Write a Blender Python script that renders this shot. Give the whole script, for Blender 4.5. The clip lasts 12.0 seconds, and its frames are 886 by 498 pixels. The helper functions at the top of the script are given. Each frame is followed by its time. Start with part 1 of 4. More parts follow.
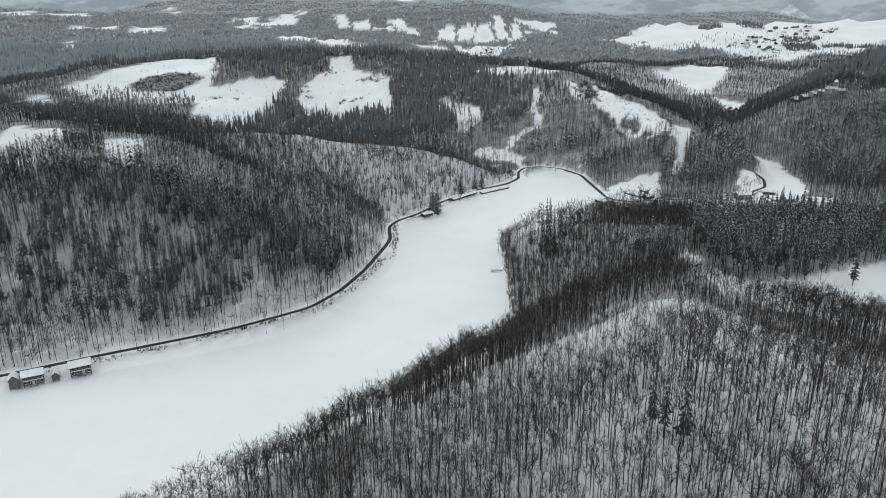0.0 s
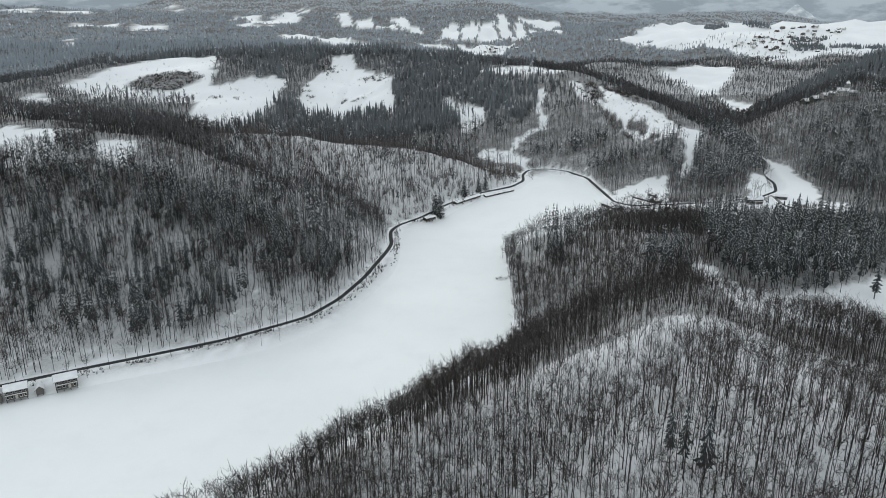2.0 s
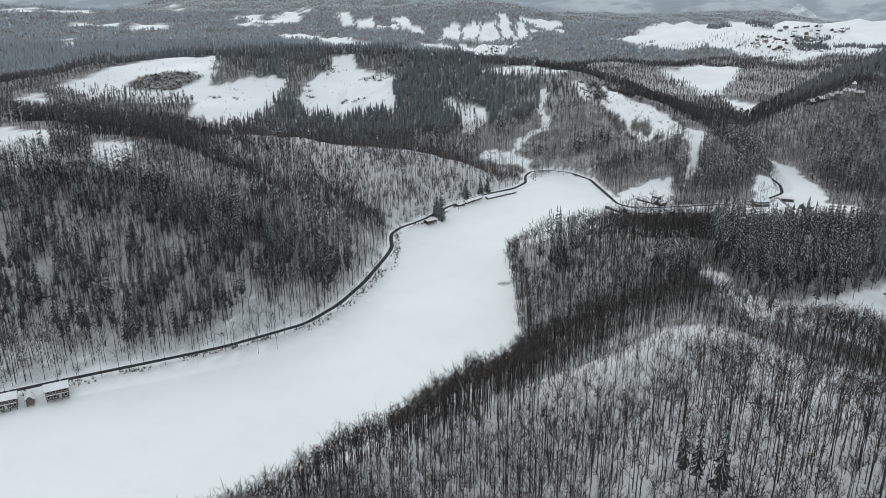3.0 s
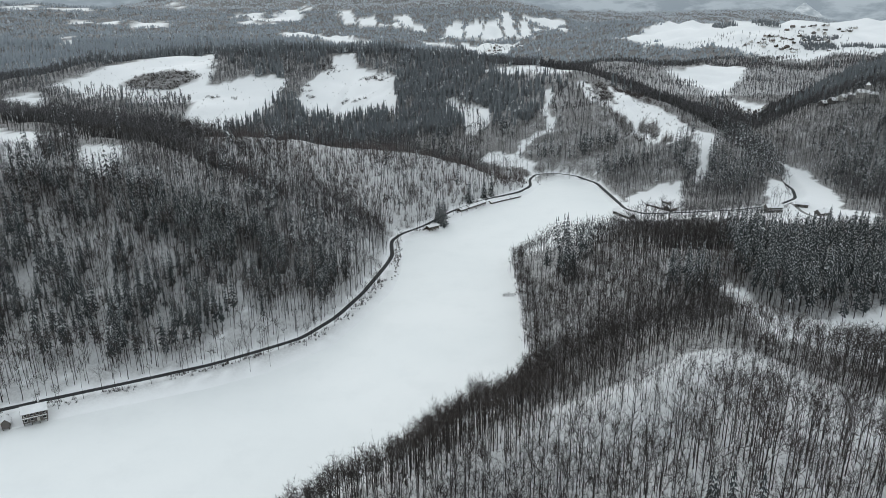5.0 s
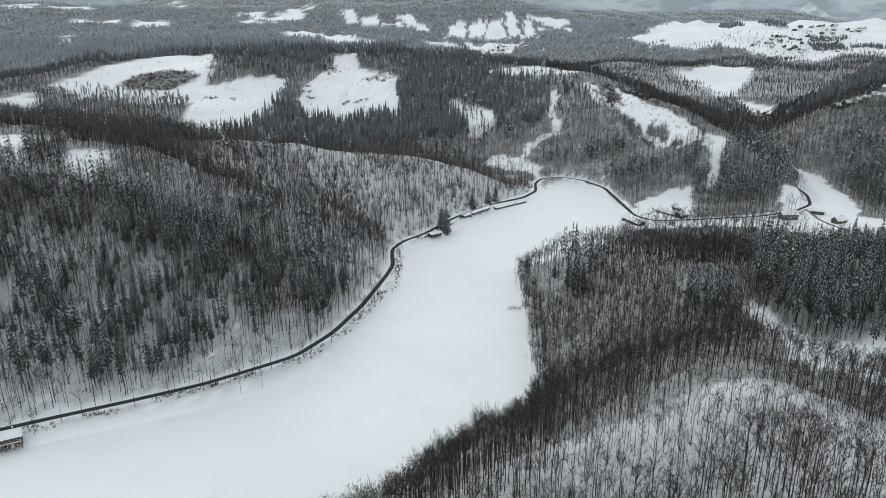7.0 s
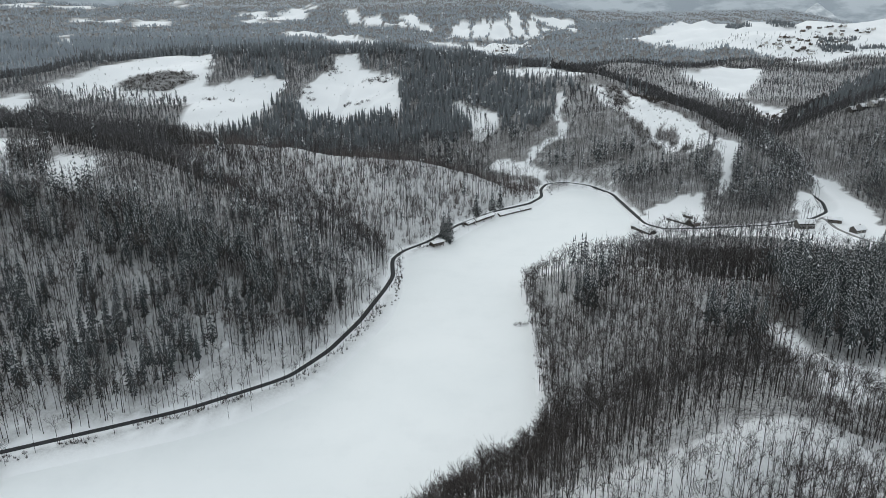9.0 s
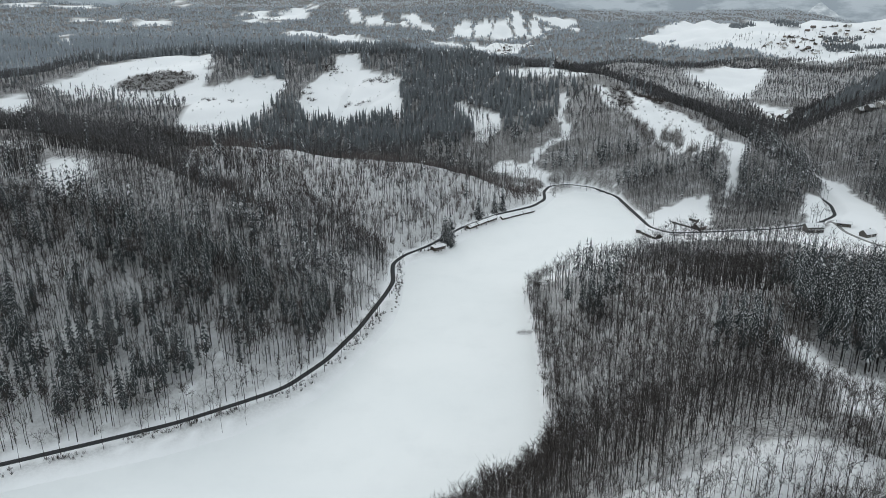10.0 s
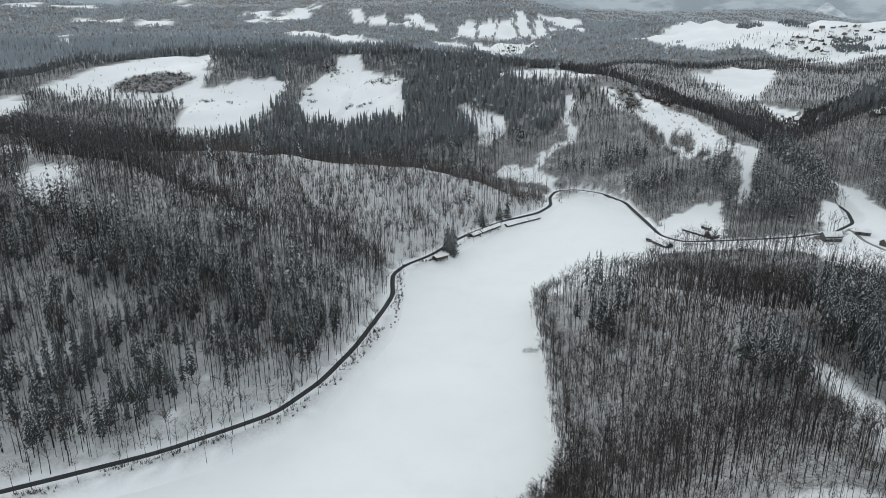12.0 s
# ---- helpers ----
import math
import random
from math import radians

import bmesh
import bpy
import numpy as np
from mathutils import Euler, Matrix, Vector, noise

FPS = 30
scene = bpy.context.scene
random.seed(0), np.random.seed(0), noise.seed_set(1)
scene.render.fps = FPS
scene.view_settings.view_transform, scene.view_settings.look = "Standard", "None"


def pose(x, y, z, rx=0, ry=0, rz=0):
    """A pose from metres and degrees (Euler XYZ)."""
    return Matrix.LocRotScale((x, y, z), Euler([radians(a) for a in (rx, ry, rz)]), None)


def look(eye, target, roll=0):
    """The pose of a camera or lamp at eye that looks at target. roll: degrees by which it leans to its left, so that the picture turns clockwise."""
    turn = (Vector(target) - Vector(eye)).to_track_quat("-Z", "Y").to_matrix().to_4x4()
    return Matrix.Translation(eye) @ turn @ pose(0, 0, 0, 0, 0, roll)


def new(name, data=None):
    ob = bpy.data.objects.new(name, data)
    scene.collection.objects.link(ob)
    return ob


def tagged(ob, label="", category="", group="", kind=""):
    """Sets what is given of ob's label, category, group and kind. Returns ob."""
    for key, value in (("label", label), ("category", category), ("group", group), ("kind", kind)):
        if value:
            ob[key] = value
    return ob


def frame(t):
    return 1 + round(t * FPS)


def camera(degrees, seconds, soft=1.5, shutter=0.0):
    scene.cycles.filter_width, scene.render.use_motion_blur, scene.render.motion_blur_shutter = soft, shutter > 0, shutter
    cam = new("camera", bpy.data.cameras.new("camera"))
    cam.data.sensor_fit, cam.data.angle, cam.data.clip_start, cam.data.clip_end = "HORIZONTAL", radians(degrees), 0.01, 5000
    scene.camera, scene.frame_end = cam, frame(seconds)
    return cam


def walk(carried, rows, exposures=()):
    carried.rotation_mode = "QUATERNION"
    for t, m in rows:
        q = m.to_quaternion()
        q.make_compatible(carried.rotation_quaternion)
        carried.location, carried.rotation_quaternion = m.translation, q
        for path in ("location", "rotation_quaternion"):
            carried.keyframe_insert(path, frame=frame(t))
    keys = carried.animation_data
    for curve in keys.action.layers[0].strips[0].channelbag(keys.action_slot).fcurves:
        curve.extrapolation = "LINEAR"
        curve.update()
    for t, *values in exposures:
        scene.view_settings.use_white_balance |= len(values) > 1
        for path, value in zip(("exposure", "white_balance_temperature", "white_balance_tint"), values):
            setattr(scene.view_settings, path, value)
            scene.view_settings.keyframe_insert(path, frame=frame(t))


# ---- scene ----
cam = camera(63.9, 12.0, soft=0.9)
PATH = [
    (0, (2.17, 3.277, 149.527), (2.176, 5.18, 148.909), -0.6),
    (0.5, (2.203, 6.68, 149.507), (2.207, 8.582, 148.888), -0.5),
    (1, (2.185, 10.271, 149.489), (2.188, 12.172, 148.869), -0.5),
    (1.5, (2.148, 14.149, 149.499), (2.149, 16.051, 148.879), -0.5),
    (2, (2.099, 18.32, 149.536), (2.098, 20.222, 148.915), -0.4),
    (2.5, (2.001, 22.73, 149.571), (2.0, 24.631, 148.949), -0.4),
    (3, (1.923, 27.336, 149.615), (1.919, 29.236, 148.993), -0.4),
    (3.2, (1.889, 29.223, 149.622), (1.886, 31.124, 149.001), -0.4),
    (5, (1.525, 46.441, 149.814), (1.516, 48.34, 149.188), -0.3),
    (5.5, (1.469, 51.316, 149.847), (1.458, 53.215, 149.22), -0.3),
    (6, (1.402, 56.231, 149.864), (1.389, 58.13, 149.237), -0.3),
    (6.5, (1.327, 61.163, 149.862), (1.313, 63.062, 149.235), -0.2),
    (7, (1.264, 66.108, 149.869), (1.248, 68.007, 149.241), -0.2),
    (7.2, (1.256, 68.111, 149.87), (1.239, 70.009, 149.241), -0.2),
    (8.8, (1.353, 84.28, 149.903), (1.331, 86.178, 149.275), -0.2),
    (9, (1.372, 86.287, 149.902), (1.348, 88.186, 149.274), -0.1),
    (9.5, (1.435, 91.3, 149.898), (1.409, 93.199, 149.27), -0.1),
    (10, (1.523, 96.306, 149.91), (1.494, 98.204, 149.281), -0.1),
    (10.5, (1.627, 101.262, 149.901), (1.595, 103.16, 149.272), -0.1),
    (11, (1.761, 106.191, 149.884), (1.727, 108.089, 149.256), -0.1),
    (11.5, (1.861, 111.179, 149.859), (1.824, 113.077, 149.23), -0.1),
    (12, (2.016, 116.1, 149.844), (1.977, 117.998, 149.215), -0.1),
]
walk(cam, [(t, look(eye, target, roll)) for t, eye, target, roll in PATH])

# ---- light -------------------------------------------------------------
world = bpy.data.worlds.new("overcast_sky")
scene.world = world
world.use_nodes = True
wn, wl = world.node_tree.nodes, world.node_tree.links
wn.clear()
sky = wn.new("ShaderNodeTexSky")
sky.sky_type, sky.sun_disc = "NISHITA", False
sky.sun_elevation, sky.sun_rotation = radians(24), radians(-20)
sky.dust_density, sky.air_density = 4.0, 1.0
cloud_at = wn.new("ShaderNodeTexCoord")
cloud_size = wn.new("ShaderNodeMapping")
cloud_size.inputs["Scale"].default_value = (1.6, 1.6, 7.0)
cloud_noise = wn.new("ShaderNodeTexNoise")
cloud_noise.inputs["Scale"].default_value, cloud_noise.inputs["Detail"].default_value = 2.2, 5
cloud_ramp = wn.new("ShaderNodeValToRGB")
cloud_ramp.color_ramp.elements[0].position, cloud_ramp.color_ramp.elements[0].color = 0.3, (5.7, 6.35, 6.8, 1)
cloud_ramp.color_ramp.elements[1].position, cloud_ramp.color_ramp.elements[1].color = 0.7, (7.8, 8.45, 8.75, 1)
cloud_mix = wn.new("ShaderNodeMixRGB")
cloud_mix.inputs[0].default_value = 0.96
sky_out = wn.new("ShaderNodeBackground")
sky_out.inputs["Strength"].default_value = 0.1
world_out = wn.new("ShaderNodeOutputWorld")
wl.new(cloud_at.outputs["Generated"], cloud_size.inputs["Vector"])
wl.new(cloud_size.outputs["Vector"], cloud_noise.inputs["Vector"])
wl.new(cloud_noise.outputs["Fac"], cloud_ramp.inputs["Fac"])
wl.new(sky.outputs["Color"], cloud_mix.inputs[1])
wl.new(cloud_ramp.outputs["Color"], cloud_mix.inputs[2])
wl.new(cloud_mix.outputs["Color"], sky_out.inputs["Color"])
wl.new(sky_out.outputs["Background"], world_out.inputs["Surface"])

sun = new("sun", bpy.data.lights.new("sun", "SUN"))
sun.data.energy, sun.data.angle, sun.data.color = 0.6, radians(25), (0.98, 0.98, 0.95)
sun.matrix_world = look((0, 0, 400), (120, -330, 240))
scene.view_settings.exposure = 0.27


# ---- materials ---------------------------------------------------------
class Nodes:
    """A node material built step by step."""

    def __init__(self, name, rough=0.8):
        self.mat = bpy.data.materials.new(name)
        self.mat.use_nodes = True
        self.tree = self.mat.node_tree
        self.bsdf = self.tree.nodes["Principled BSDF"]
        self.bsdf.inputs["Roughness"].default_value = rough
        self.bsdf.inputs["Specular IOR Level"].default_value = 0.25
        self.where = self.tree.nodes.new("ShaderNodeNewGeometry").outputs["Position"]

    def add(self, kind):
        return self.tree.nodes.new("ShaderNode" + kind)

    def link(self, a, b):
        self.tree.links.new(a, b)

    def noise(self, scale, detail=4, rough=0.55, stretch=None):
        n = self.add("TexNoise")
        n.inputs["Scale"].default_value, n.inputs["Detail"].default_value = scale, detail
        n.inputs["Roughness"].default_value = rough
        if stretch:
            m = self.add("Mapping")
            m.inputs["Scale"].default_value = stretch
            self.link(self.where, m.inputs["Vector"])
            self.link(m.outputs["Vector"], n.inputs["Vector"])
        else:
            self.link(self.where, n.inputs["Vector"])
        return n.outputs["Fac"]

    def ramp(self, fac, low, high, a=0.0, b=1.0):
        n = self.add("MapRange")
        n.inputs["From Min"].default_value, n.inputs["From Max"].default_value = low, high
        n.inputs["To Min"].default_value, n.inputs["To Max"].default_value = a, b
        self.link(fac, n.inputs["Value"])
        return n.outputs["Result"]

    def mix(self, fac, a, b):
        n = self.add("MixRGB")
        for socket, value in zip(n.inputs, (fac, a, b)):
            if isinstance(value, (int, float)):
                socket.default_value = value
            elif isinstance(value, tuple):
                socket.default_value = (*value, 1)
            else:
                self.link(value, socket)
        return n.outputs["Color"]

    def math(self, what, a, b):
        n = self.add("Math")
        n.operation = what
        for socket, value in zip(n.inputs, (a, b)):
            if isinstance(value, (int, float)):
                socket.default_value = value
            else:
                self.link(value, socket)
        return n.outputs[0]

    def up(self):
        """How far the surface faces the sky."""
        n = self.add("SeparateXYZ")
        g = self.add("NewGeometry")
        self.link(g.outputs["Normal"], n.inputs[0])
        return n.outputs["Z"]

    def island(self):
        return self.add("NewGeometry").outputs["Random Per Island"]

    def colour(self, c):
        if isinstance(c, tuple):
            self.bsdf.inputs["Base Color"].default_value = (*c, 1)
        else:
            self.link(c, self.bsdf.inputs["Base Color"])
        return self

    def bump(self, height, strength, distance):
        n = self.add("Bump")
        n.inputs["Strength"].default_value, n.inputs["Distance"].default_value = strength, distance
        self.link(height, n.inputs["Height"])
        self.link(n.outputs["Normal"], self.bsdf.inputs["Normal"])
        return self


def lake_snow_material():
    m = Nodes("lake_snow", 0.6)
    drift = m.ramp(m.noise(0.012, 5), 0.35, 0.7)
    thin = m.ramp(m.noise(0.05, 6, 0.65), 0.5, 0.8)
    c = m.mix(drift, (0.785, 0.806, 0.807), (0.838, 0.85, 0.848))
    c = m.mix(m.math("MULTIPLY", thin, 0.5), c, (0.73, 0.75, 0.753))
    m.colour(c).bump(m.noise(0.5, 5), 0.15, 0.3)
    return m.mat


def forest_floor_material():
    """Snow, with fallen leaves, twigs and brush under the trees, and their shade painted in."""
    m = Nodes("snowy_forest_floor", 0.8)
    woods_at = m.add("Attribute")
    woods_at.attribute_name = "litter_shade"
    litter_shade = m.ramp(m.noise(0.06, 7, 0.68), 0.30, 0.66, 0.5, 1.0)
    fine = m.ramp(m.noise(0.8, 5, 0.75), 0.38, 0.66, 0.45, 1.0)
    broad = m.ramp(m.noise(0.012, 4), 0.35, 0.7)
    snow = m.mix(broad, (0.78, 0.79, 0.80), (0.86, 0.865, 0.87))
    leaf = m.mix(m.noise(0.3, 4), (0.10, 0.095, 0.091), (0.185, 0.176, 0.17))
    show = m.math("MINIMUM", m.math("MULTIPLY", m.math("MULTIPLY", litter_shade, fine), woods_at.outputs["Fac"]), 0.95)
    m.colour(m.mix(show, snow, leaf)).bump(m.noise(0.9, 5), 0.4, 0.4)
    return m.mat


def bark_material(name, low, high):
    m = Nodes(name, 0.9)
    c = m.mix(m.noise(0.6, 5, 0.6, (3, 3, 0.4)), low, high)
    c = m.mix(m.ramp(m.island(), 0, 1, 0, 0.35), c, (low[0] * 0.6, low[1] * 0.6, low[2] * 0.6))
    m.colour(c)
    return m.mat


def twig_material(name, low, high, snow):
    m = Nodes(name, 0.9)
    c = m.mix(m.ramp(m.noise(0.02, 3), 0.35, 0.65), low, high)
    frost = m.ramp(m.noise(0.35, 4, 0.7), 0.5, 0.72, 0, snow)
    m.colour(m.mix(frost, c, (0.8, 0.81, 0.82)))
    return m.mat


def needle_material(name, low, high, amount):
    """Spruce needles with snow lying on the upper faces, more on some branches than on others."""
    m = Nodes(name, 0.85)
    dark = m.mix(m.noise(0.05, 3), low, high)
    grain = m.noise(1.1, 3, 0.75)
    patch = m.ramp(m.noise(0.05, 3), 0.3, 0.7, -0.1, 0.1)
    lying = m.math("ADD", m.math("ADD", m.math("MULTIPLY", m.up(), 0.3), grain), patch)
    lying = m.math("ADD", lying, m.math("MULTIPLY", m.island(), 0.4))
    m.colour(m.mix(m.ramp(lying, 1.2 - amount, 1.27 - amount), dark, (0.82, 0.83, 0.845)))
    return m.mat


LAKE_SNOW = lake_snow_material()
FOREST_FLOOR = forest_floor_material()
BARK = bark_material("grey_bark", (0.021, 0.0185, 0.018), (0.042, 0.038, 0.036))
TWIG = twig_material("bare_twigs", (0.036, 0.030, 0.028), (0.064, 0.053, 0.048), 0.16)
NEEDLES = needle_material("snowy_spruce_needles", (0.034, 0.040, 0.041), (0.058, 0.066, 0.067), 0.10)
MID_NEEDLES = needle_material("rimed_spruce_needles", (0.040, 0.046, 0.048), (0.070, 0.078, 0.08), 0.16)
LYING_SNOW = Nodes("lying_snow").colour((0.82, 0.83, 0.845)).mat
# Far spruces turn paler and bluer by distance band: frost plus painted haze.
RIME_HAZE = needle_material("rime_haze_needles", (0.125, 0.138, 0.147), (0.19, 0.205, 0.215), 0.22)
FROST_HAZE = needle_material("frost_haze_needles", (0.27, 0.30, 0.33), (0.36, 0.395, 0.425), 0.18)
HOAR_HAZE = needle_material("hoar_haze_woods", (0.38, 0.415, 0.45), (0.46, 0.495, 0.53), 0.06)
SCRUB_TWIG = twig_material("reddish_brush", (0.078, 0.064, 0.060), (0.12, 0.100, 0.094), 0.25)
# Bare-tree tones step paler from MID to FAR: rime plus haze in the colour.
MID_TWIG = twig_material("rime_haze_twigs", (0.052, 0.050, 0.051), (0.085, 0.082, 0.084), 0.22)
HILL_TWIG = twig_material("grey_rime_haze_twigs", (0.085, 0.085, 0.089), (0.13, 0.13, 0.136), 0.3)
MID_BARK = bark_material("rime_haze_bark", (0.031, 0.030, 0.030), (0.061, 0.059, 0.059))
FAR_TWIG = twig_material("frost_haze_twigs", (0.12, 0.115, 0.115), (0.20, 0.20, 0.205), 0.5)
ASPHALT = bark_material("wet_asphalt", (0.035, 0.036, 0.038), (0.065, 0.066, 0.068))

# ---- relief ------------------------------------------------------------
# -- relief
SHORE = [(-520, 120), (-300, 222), (-187, 273), (-147, 292), (-101, 313), (-77, 328), (-54, 353), (-43, 384),
         (-30, 425), (-27, 455), (-29, 518), (-6, 540), (20, 590), (38, 622), (73, 656), (90, 695), (110, 714),
         (128, 706), (139, 670), (140, 620), (135, 578), (122, 542), (103, 522), (80, 505), (58, 490), (43, 476), (39, 458), (41, 440),
         (41, 412), (40, 390), (38.5, 365), (37, 345), (39, 334), (30, 312), (16, 292), (-2, 278), (-22, 253), (-42, 238), (-61, 216),
         (-98, 185), (-200, 125), (-400, 30), (-520, -20)]
LAKE_ROAD = [(-420, 185), (-191, 283), (-160, 300), (-129, 316), (-103, 330), (-83, 345), (-68, 357), (-55, 382),
             (-45, 415), (-36, 460), (-33, 480), (-35, 497), (-36, 512), (-30, 528), (-15, 547), (6, 588), (34, 625),
             (66, 652), (78, 674), (80, 700), (88, 722), (106, 729), (126, 716), (140, 684), (143, 622),
             (144, 592), (155, 578), (191, 582), (233, 589), (270, 603), (294, 625), (306, 656), (312, 700)]


def to_line(x, y, line, closed=False):
    """The distance to a line of points, and how far along it, in its points, the nearest place lies."""
    p = np.array(line, float)[:, :2]
    near, along = np.full(x.shape, 1e18), np.zeros(x.shape)
    for i in range(len(p) if closed else len(p) - 1):
        a, b = p[i], p[(i + 1) % len(p)]
        ab = b - a
        t = np.clip(((x - a[0]) * ab[0] + (y - a[1]) * ab[1]) / (ab @ ab), 0, 1)
        d = (x - a[0] - t * ab[0]) ** 2 + (y - a[1] - t * ab[1]) ** 2
        better = d < near
        near, along = np.where(better, d, near), np.where(better, i + t, along)
    return np.sqrt(near), along


def inside(x, y, ring):
    odd = np.zeros(x.shape, bool)
    for (ax, ay), (bx, by) in zip(ring, ring[1:] + ring[:1]):
        if ay != by:
            odd ^= ((ay > y) != (by > y)) & (x < (bx - ax) * (y - ay) / (by - ay) + ax)
    return odd


def waves(x, y, seed, size, octaves=4):
    """Smooth hills and hollows between about -1 and 1, the largest of that size."""
    rng = np.random.RandomState(seed)
    total, weight = np.zeros(x.shape), 1.0
    for _ in range(octaves):
        for _ in range(3):
            a, phase = rng.uniform(0, 2 * math.pi), rng.uniform(0, 2 * math.pi)
            bend = rng.uniform(0, 2 * math.pi)
            u = (x * math.cos(a) + y * math.sin(a)) / size * 2 * math.pi
            v = (y * math.cos(a) - x * math.sin(a)) / size * 2 * math.pi
            total += weight * np.sin(u + phase + 0.9 * np.sin(v * 0.7 + bend)) / 3
        size, weight = size * 0.47, weight * 0.5
    return total


RIDGES = {}


def ridge(name, crest, fall, broad):
    """A range of hills: points along its crest, the fall of its sides, how broad its top is."""
    RIDGES[name] = crest, fall, broad


ridge("near_hill", [(34, 246, 14), (52, 246, 31), (78, 250, 44), (98, 250, 42), (118, 238, 39), (150, 226, 37), (200, 212, 36), (400, 170, 40)], 0.52, 10)
ridge("near_hill_face", [(82, 248, 43), (88, 222, 37), (84, 180, 32), (78, 120, 27), (70, 40, 24)], 0.45, 28)
ridge("near_hill_shoulder", [(52, 232, 27), (52, 205, 27), (45, 150, 23)], 0.45, 12)
ridge("saddle_hill", [(98, 254, 40), (110, 278, 35), (118, 300, 34), (110, 335, 36), (114, 364, 44), (104, 396, 35), (92, 440, 20), (74, 466, 11)], 0.50, 18)
ridge("near_hill_spur", [(116, 330, 33), (150, 352, 34), (200, 352, 31), (400, 350, 28)], 0.32, 24)
ridge("spruce_rise", [(114, 364, 42), (152, 380, 36), (240, 385, 34), (400, 385, 30)], 0.45, 16)
ridge("near_hill_foot", [(92, 222, 36), (130, 180, 33), (180, 120, 28), (400, 60, 40)], 0.42, 22)
ridge("left_hill", [(-48, 470, 8), (-92, 482, 34), (-135, 485, 54), (-189, 470, 75), (-250, 520, 74), (-420, 640, 78)], 0.54, 22)
ridge("left_hill_top", [(-189, 470, 75), (-260, 432, 64), (-420, 385, 66)], 0.56, 16)
ridge("left_hill_flank", [(-138, 450, 44), (-112, 390, 27), (-92, 352, 13)], 0.50, 12)
ridge("scrub_hill", [(-300, 585, 70), (-200, 578, 66), (-110, 590, 57), (-34, 645, 43), (21, 665, 23), (58, 674, 4)], 0.50, 14)
ridge("field_hill", [(-900, 960, 48), (-640, 1010, 62), (-500, 1080, 84), (-380, 1120, 96), (-300, 1125, 97), (-120, 1180, 98), (0, 1120, 90), (130, 985, 84)], 0.34, 35)
ridge("strip_hill", [(130, 985, 84), (180, 900, 75), (218, 810, 60), (246, 736, 45), (266, 685, 29), (282, 642, 10)], 0.40, 14)
ridge("castle_hill", [(700, 560, 70), (560, 700, 85), (440, 800, 70), (560, 920, 98), (720, 1060, 104), (900, 1100, 98)], 0.55, 25)
ridge("castle_hill_foot", [(700, 560, 70), (450, 560, 36), (385, 560, 14)], 0.30, 25)
ridge("wooded_step", [(330, 1480, 58), (560, 1450, 52), (800, 1500, 50), (1150, 1550, 60)], 0.22, 60)
ridge("plateau", [(500, 2300, 122), (800, 1960, 122), (1200, 2000, 130), (1700, 2000, 140), (2500, 2000, 150)], 0.20, 120)
ridge("round_hill", [(240, 1850, 60), (380, 1880, 90), (500, 1900, 90), (620, 1750, 72)], 0.30, 60)
ridge("frosted_hill", [(-2200, 1500, 125), (-1200, 1650, 108), (-600, 1700, 108), (-300, 1720, 104), (-90, 1690, 78)], 0.17, 80)
ridge("far_left_hill", [(-2600, 2700, 235), (-1500, 2650, 190), (-800, 2600, 150), (-300, 2600, 120)], 0.14, 150)
ridge("far_slopes", [(-1000, 3050, 232), (-500, 3000, 220), (-200, 2950, 210), (100, 2900, 206), (240, 2900, 200), (330, 2950, 165), (800, 3150, 150), (1500, 3600, 165)], 0.24, 90)


def ground_height(x, y):
    x, y = np.broadcast_arrays(np.asarray(x, float), np.asarray(y, float))
    total = np.exp(np.full(x.shape, 3.0) / 5)
    for crest, fall, broad in RIDGES.values():
        d, along = to_line(x, y, crest)
        top = np.interp(along, range(len(crest)), [c[2] for c in crest])
        total = total + np.exp((top - fall * (np.sqrt(d * d + broad * broad) - broad)) / 5)
    z = 5 * np.log(total)
    far = np.clip((y - 700) / 1500, 0, 1)
    z = z + waves(x, y, 5, 130) * np.clip((z - 6) / 30, 0, 1) * (3.0 + 6 * far)
    shore, _ = to_line(x, y, SHORE, True)
    signed = np.where(inside(x, y, SHORE), -shore, shore)
    bank = 0.25 + np.minimum(0.5 * signed, 1.2 + 0.12 * signed) + 0.55 * np.clip(signed - 7, 0, None)
    soft = np.clip(0.3 + 0.05 * signed, 0.3, 3)
    low = np.minimum(z, bank)
    z = np.where(bank < 250, low - soft * np.log(1 + np.exp(-np.abs(z - bank) / soft)), z)
    z = np.where(signed < 0, signed * 0.3, np.maximum(z, 0.12 * np.clip(signed, 0, 2)))
    road, _ = to_line(x, y, LAKE_ROAD)
    flat = np.clip((9 - road) / 5, 0, 1) * np.clip((signed + 1) / 3, 0, 1)
    return z * (1 - flat) + 2.6 * flat
# -- relief ends


def grow(core_low, core_high, step, low, high, rate):
    """Marks at an even step over a core, and ever further apart outside it."""
    marks = list(np.arange(core_low, core_high, step))
    for end, way in ((low, -1), (high, 1)):
        gap, at = step, marks[0] if way < 0 else marks[-1]
        side = []
        while (at - end) * way < 0:
            gap *= rate
            at += way * gap
            side.append(at)
        marks = side[::-1] + marks if way < 0 else marks + side
    return np.array(marks)


def sheet(name, xs, ys, z, material):
    gx, gy = np.meshgrid(xs, ys)
    v = np.stack([gx, gy, z(gx, gy) if callable(z) else np.full(gx.shape, z)], -1).reshape(-1, 3)
    n, k = len(xs), np.arange(len(v)).reshape(gx.shape)
    f = np.stack([k[:-1, :-1], k[:-1, 1:], k[1:, 1:], k[1:, :-1]], -1).reshape(-1, 4)
    return mesh_object(name, v, f, [material])


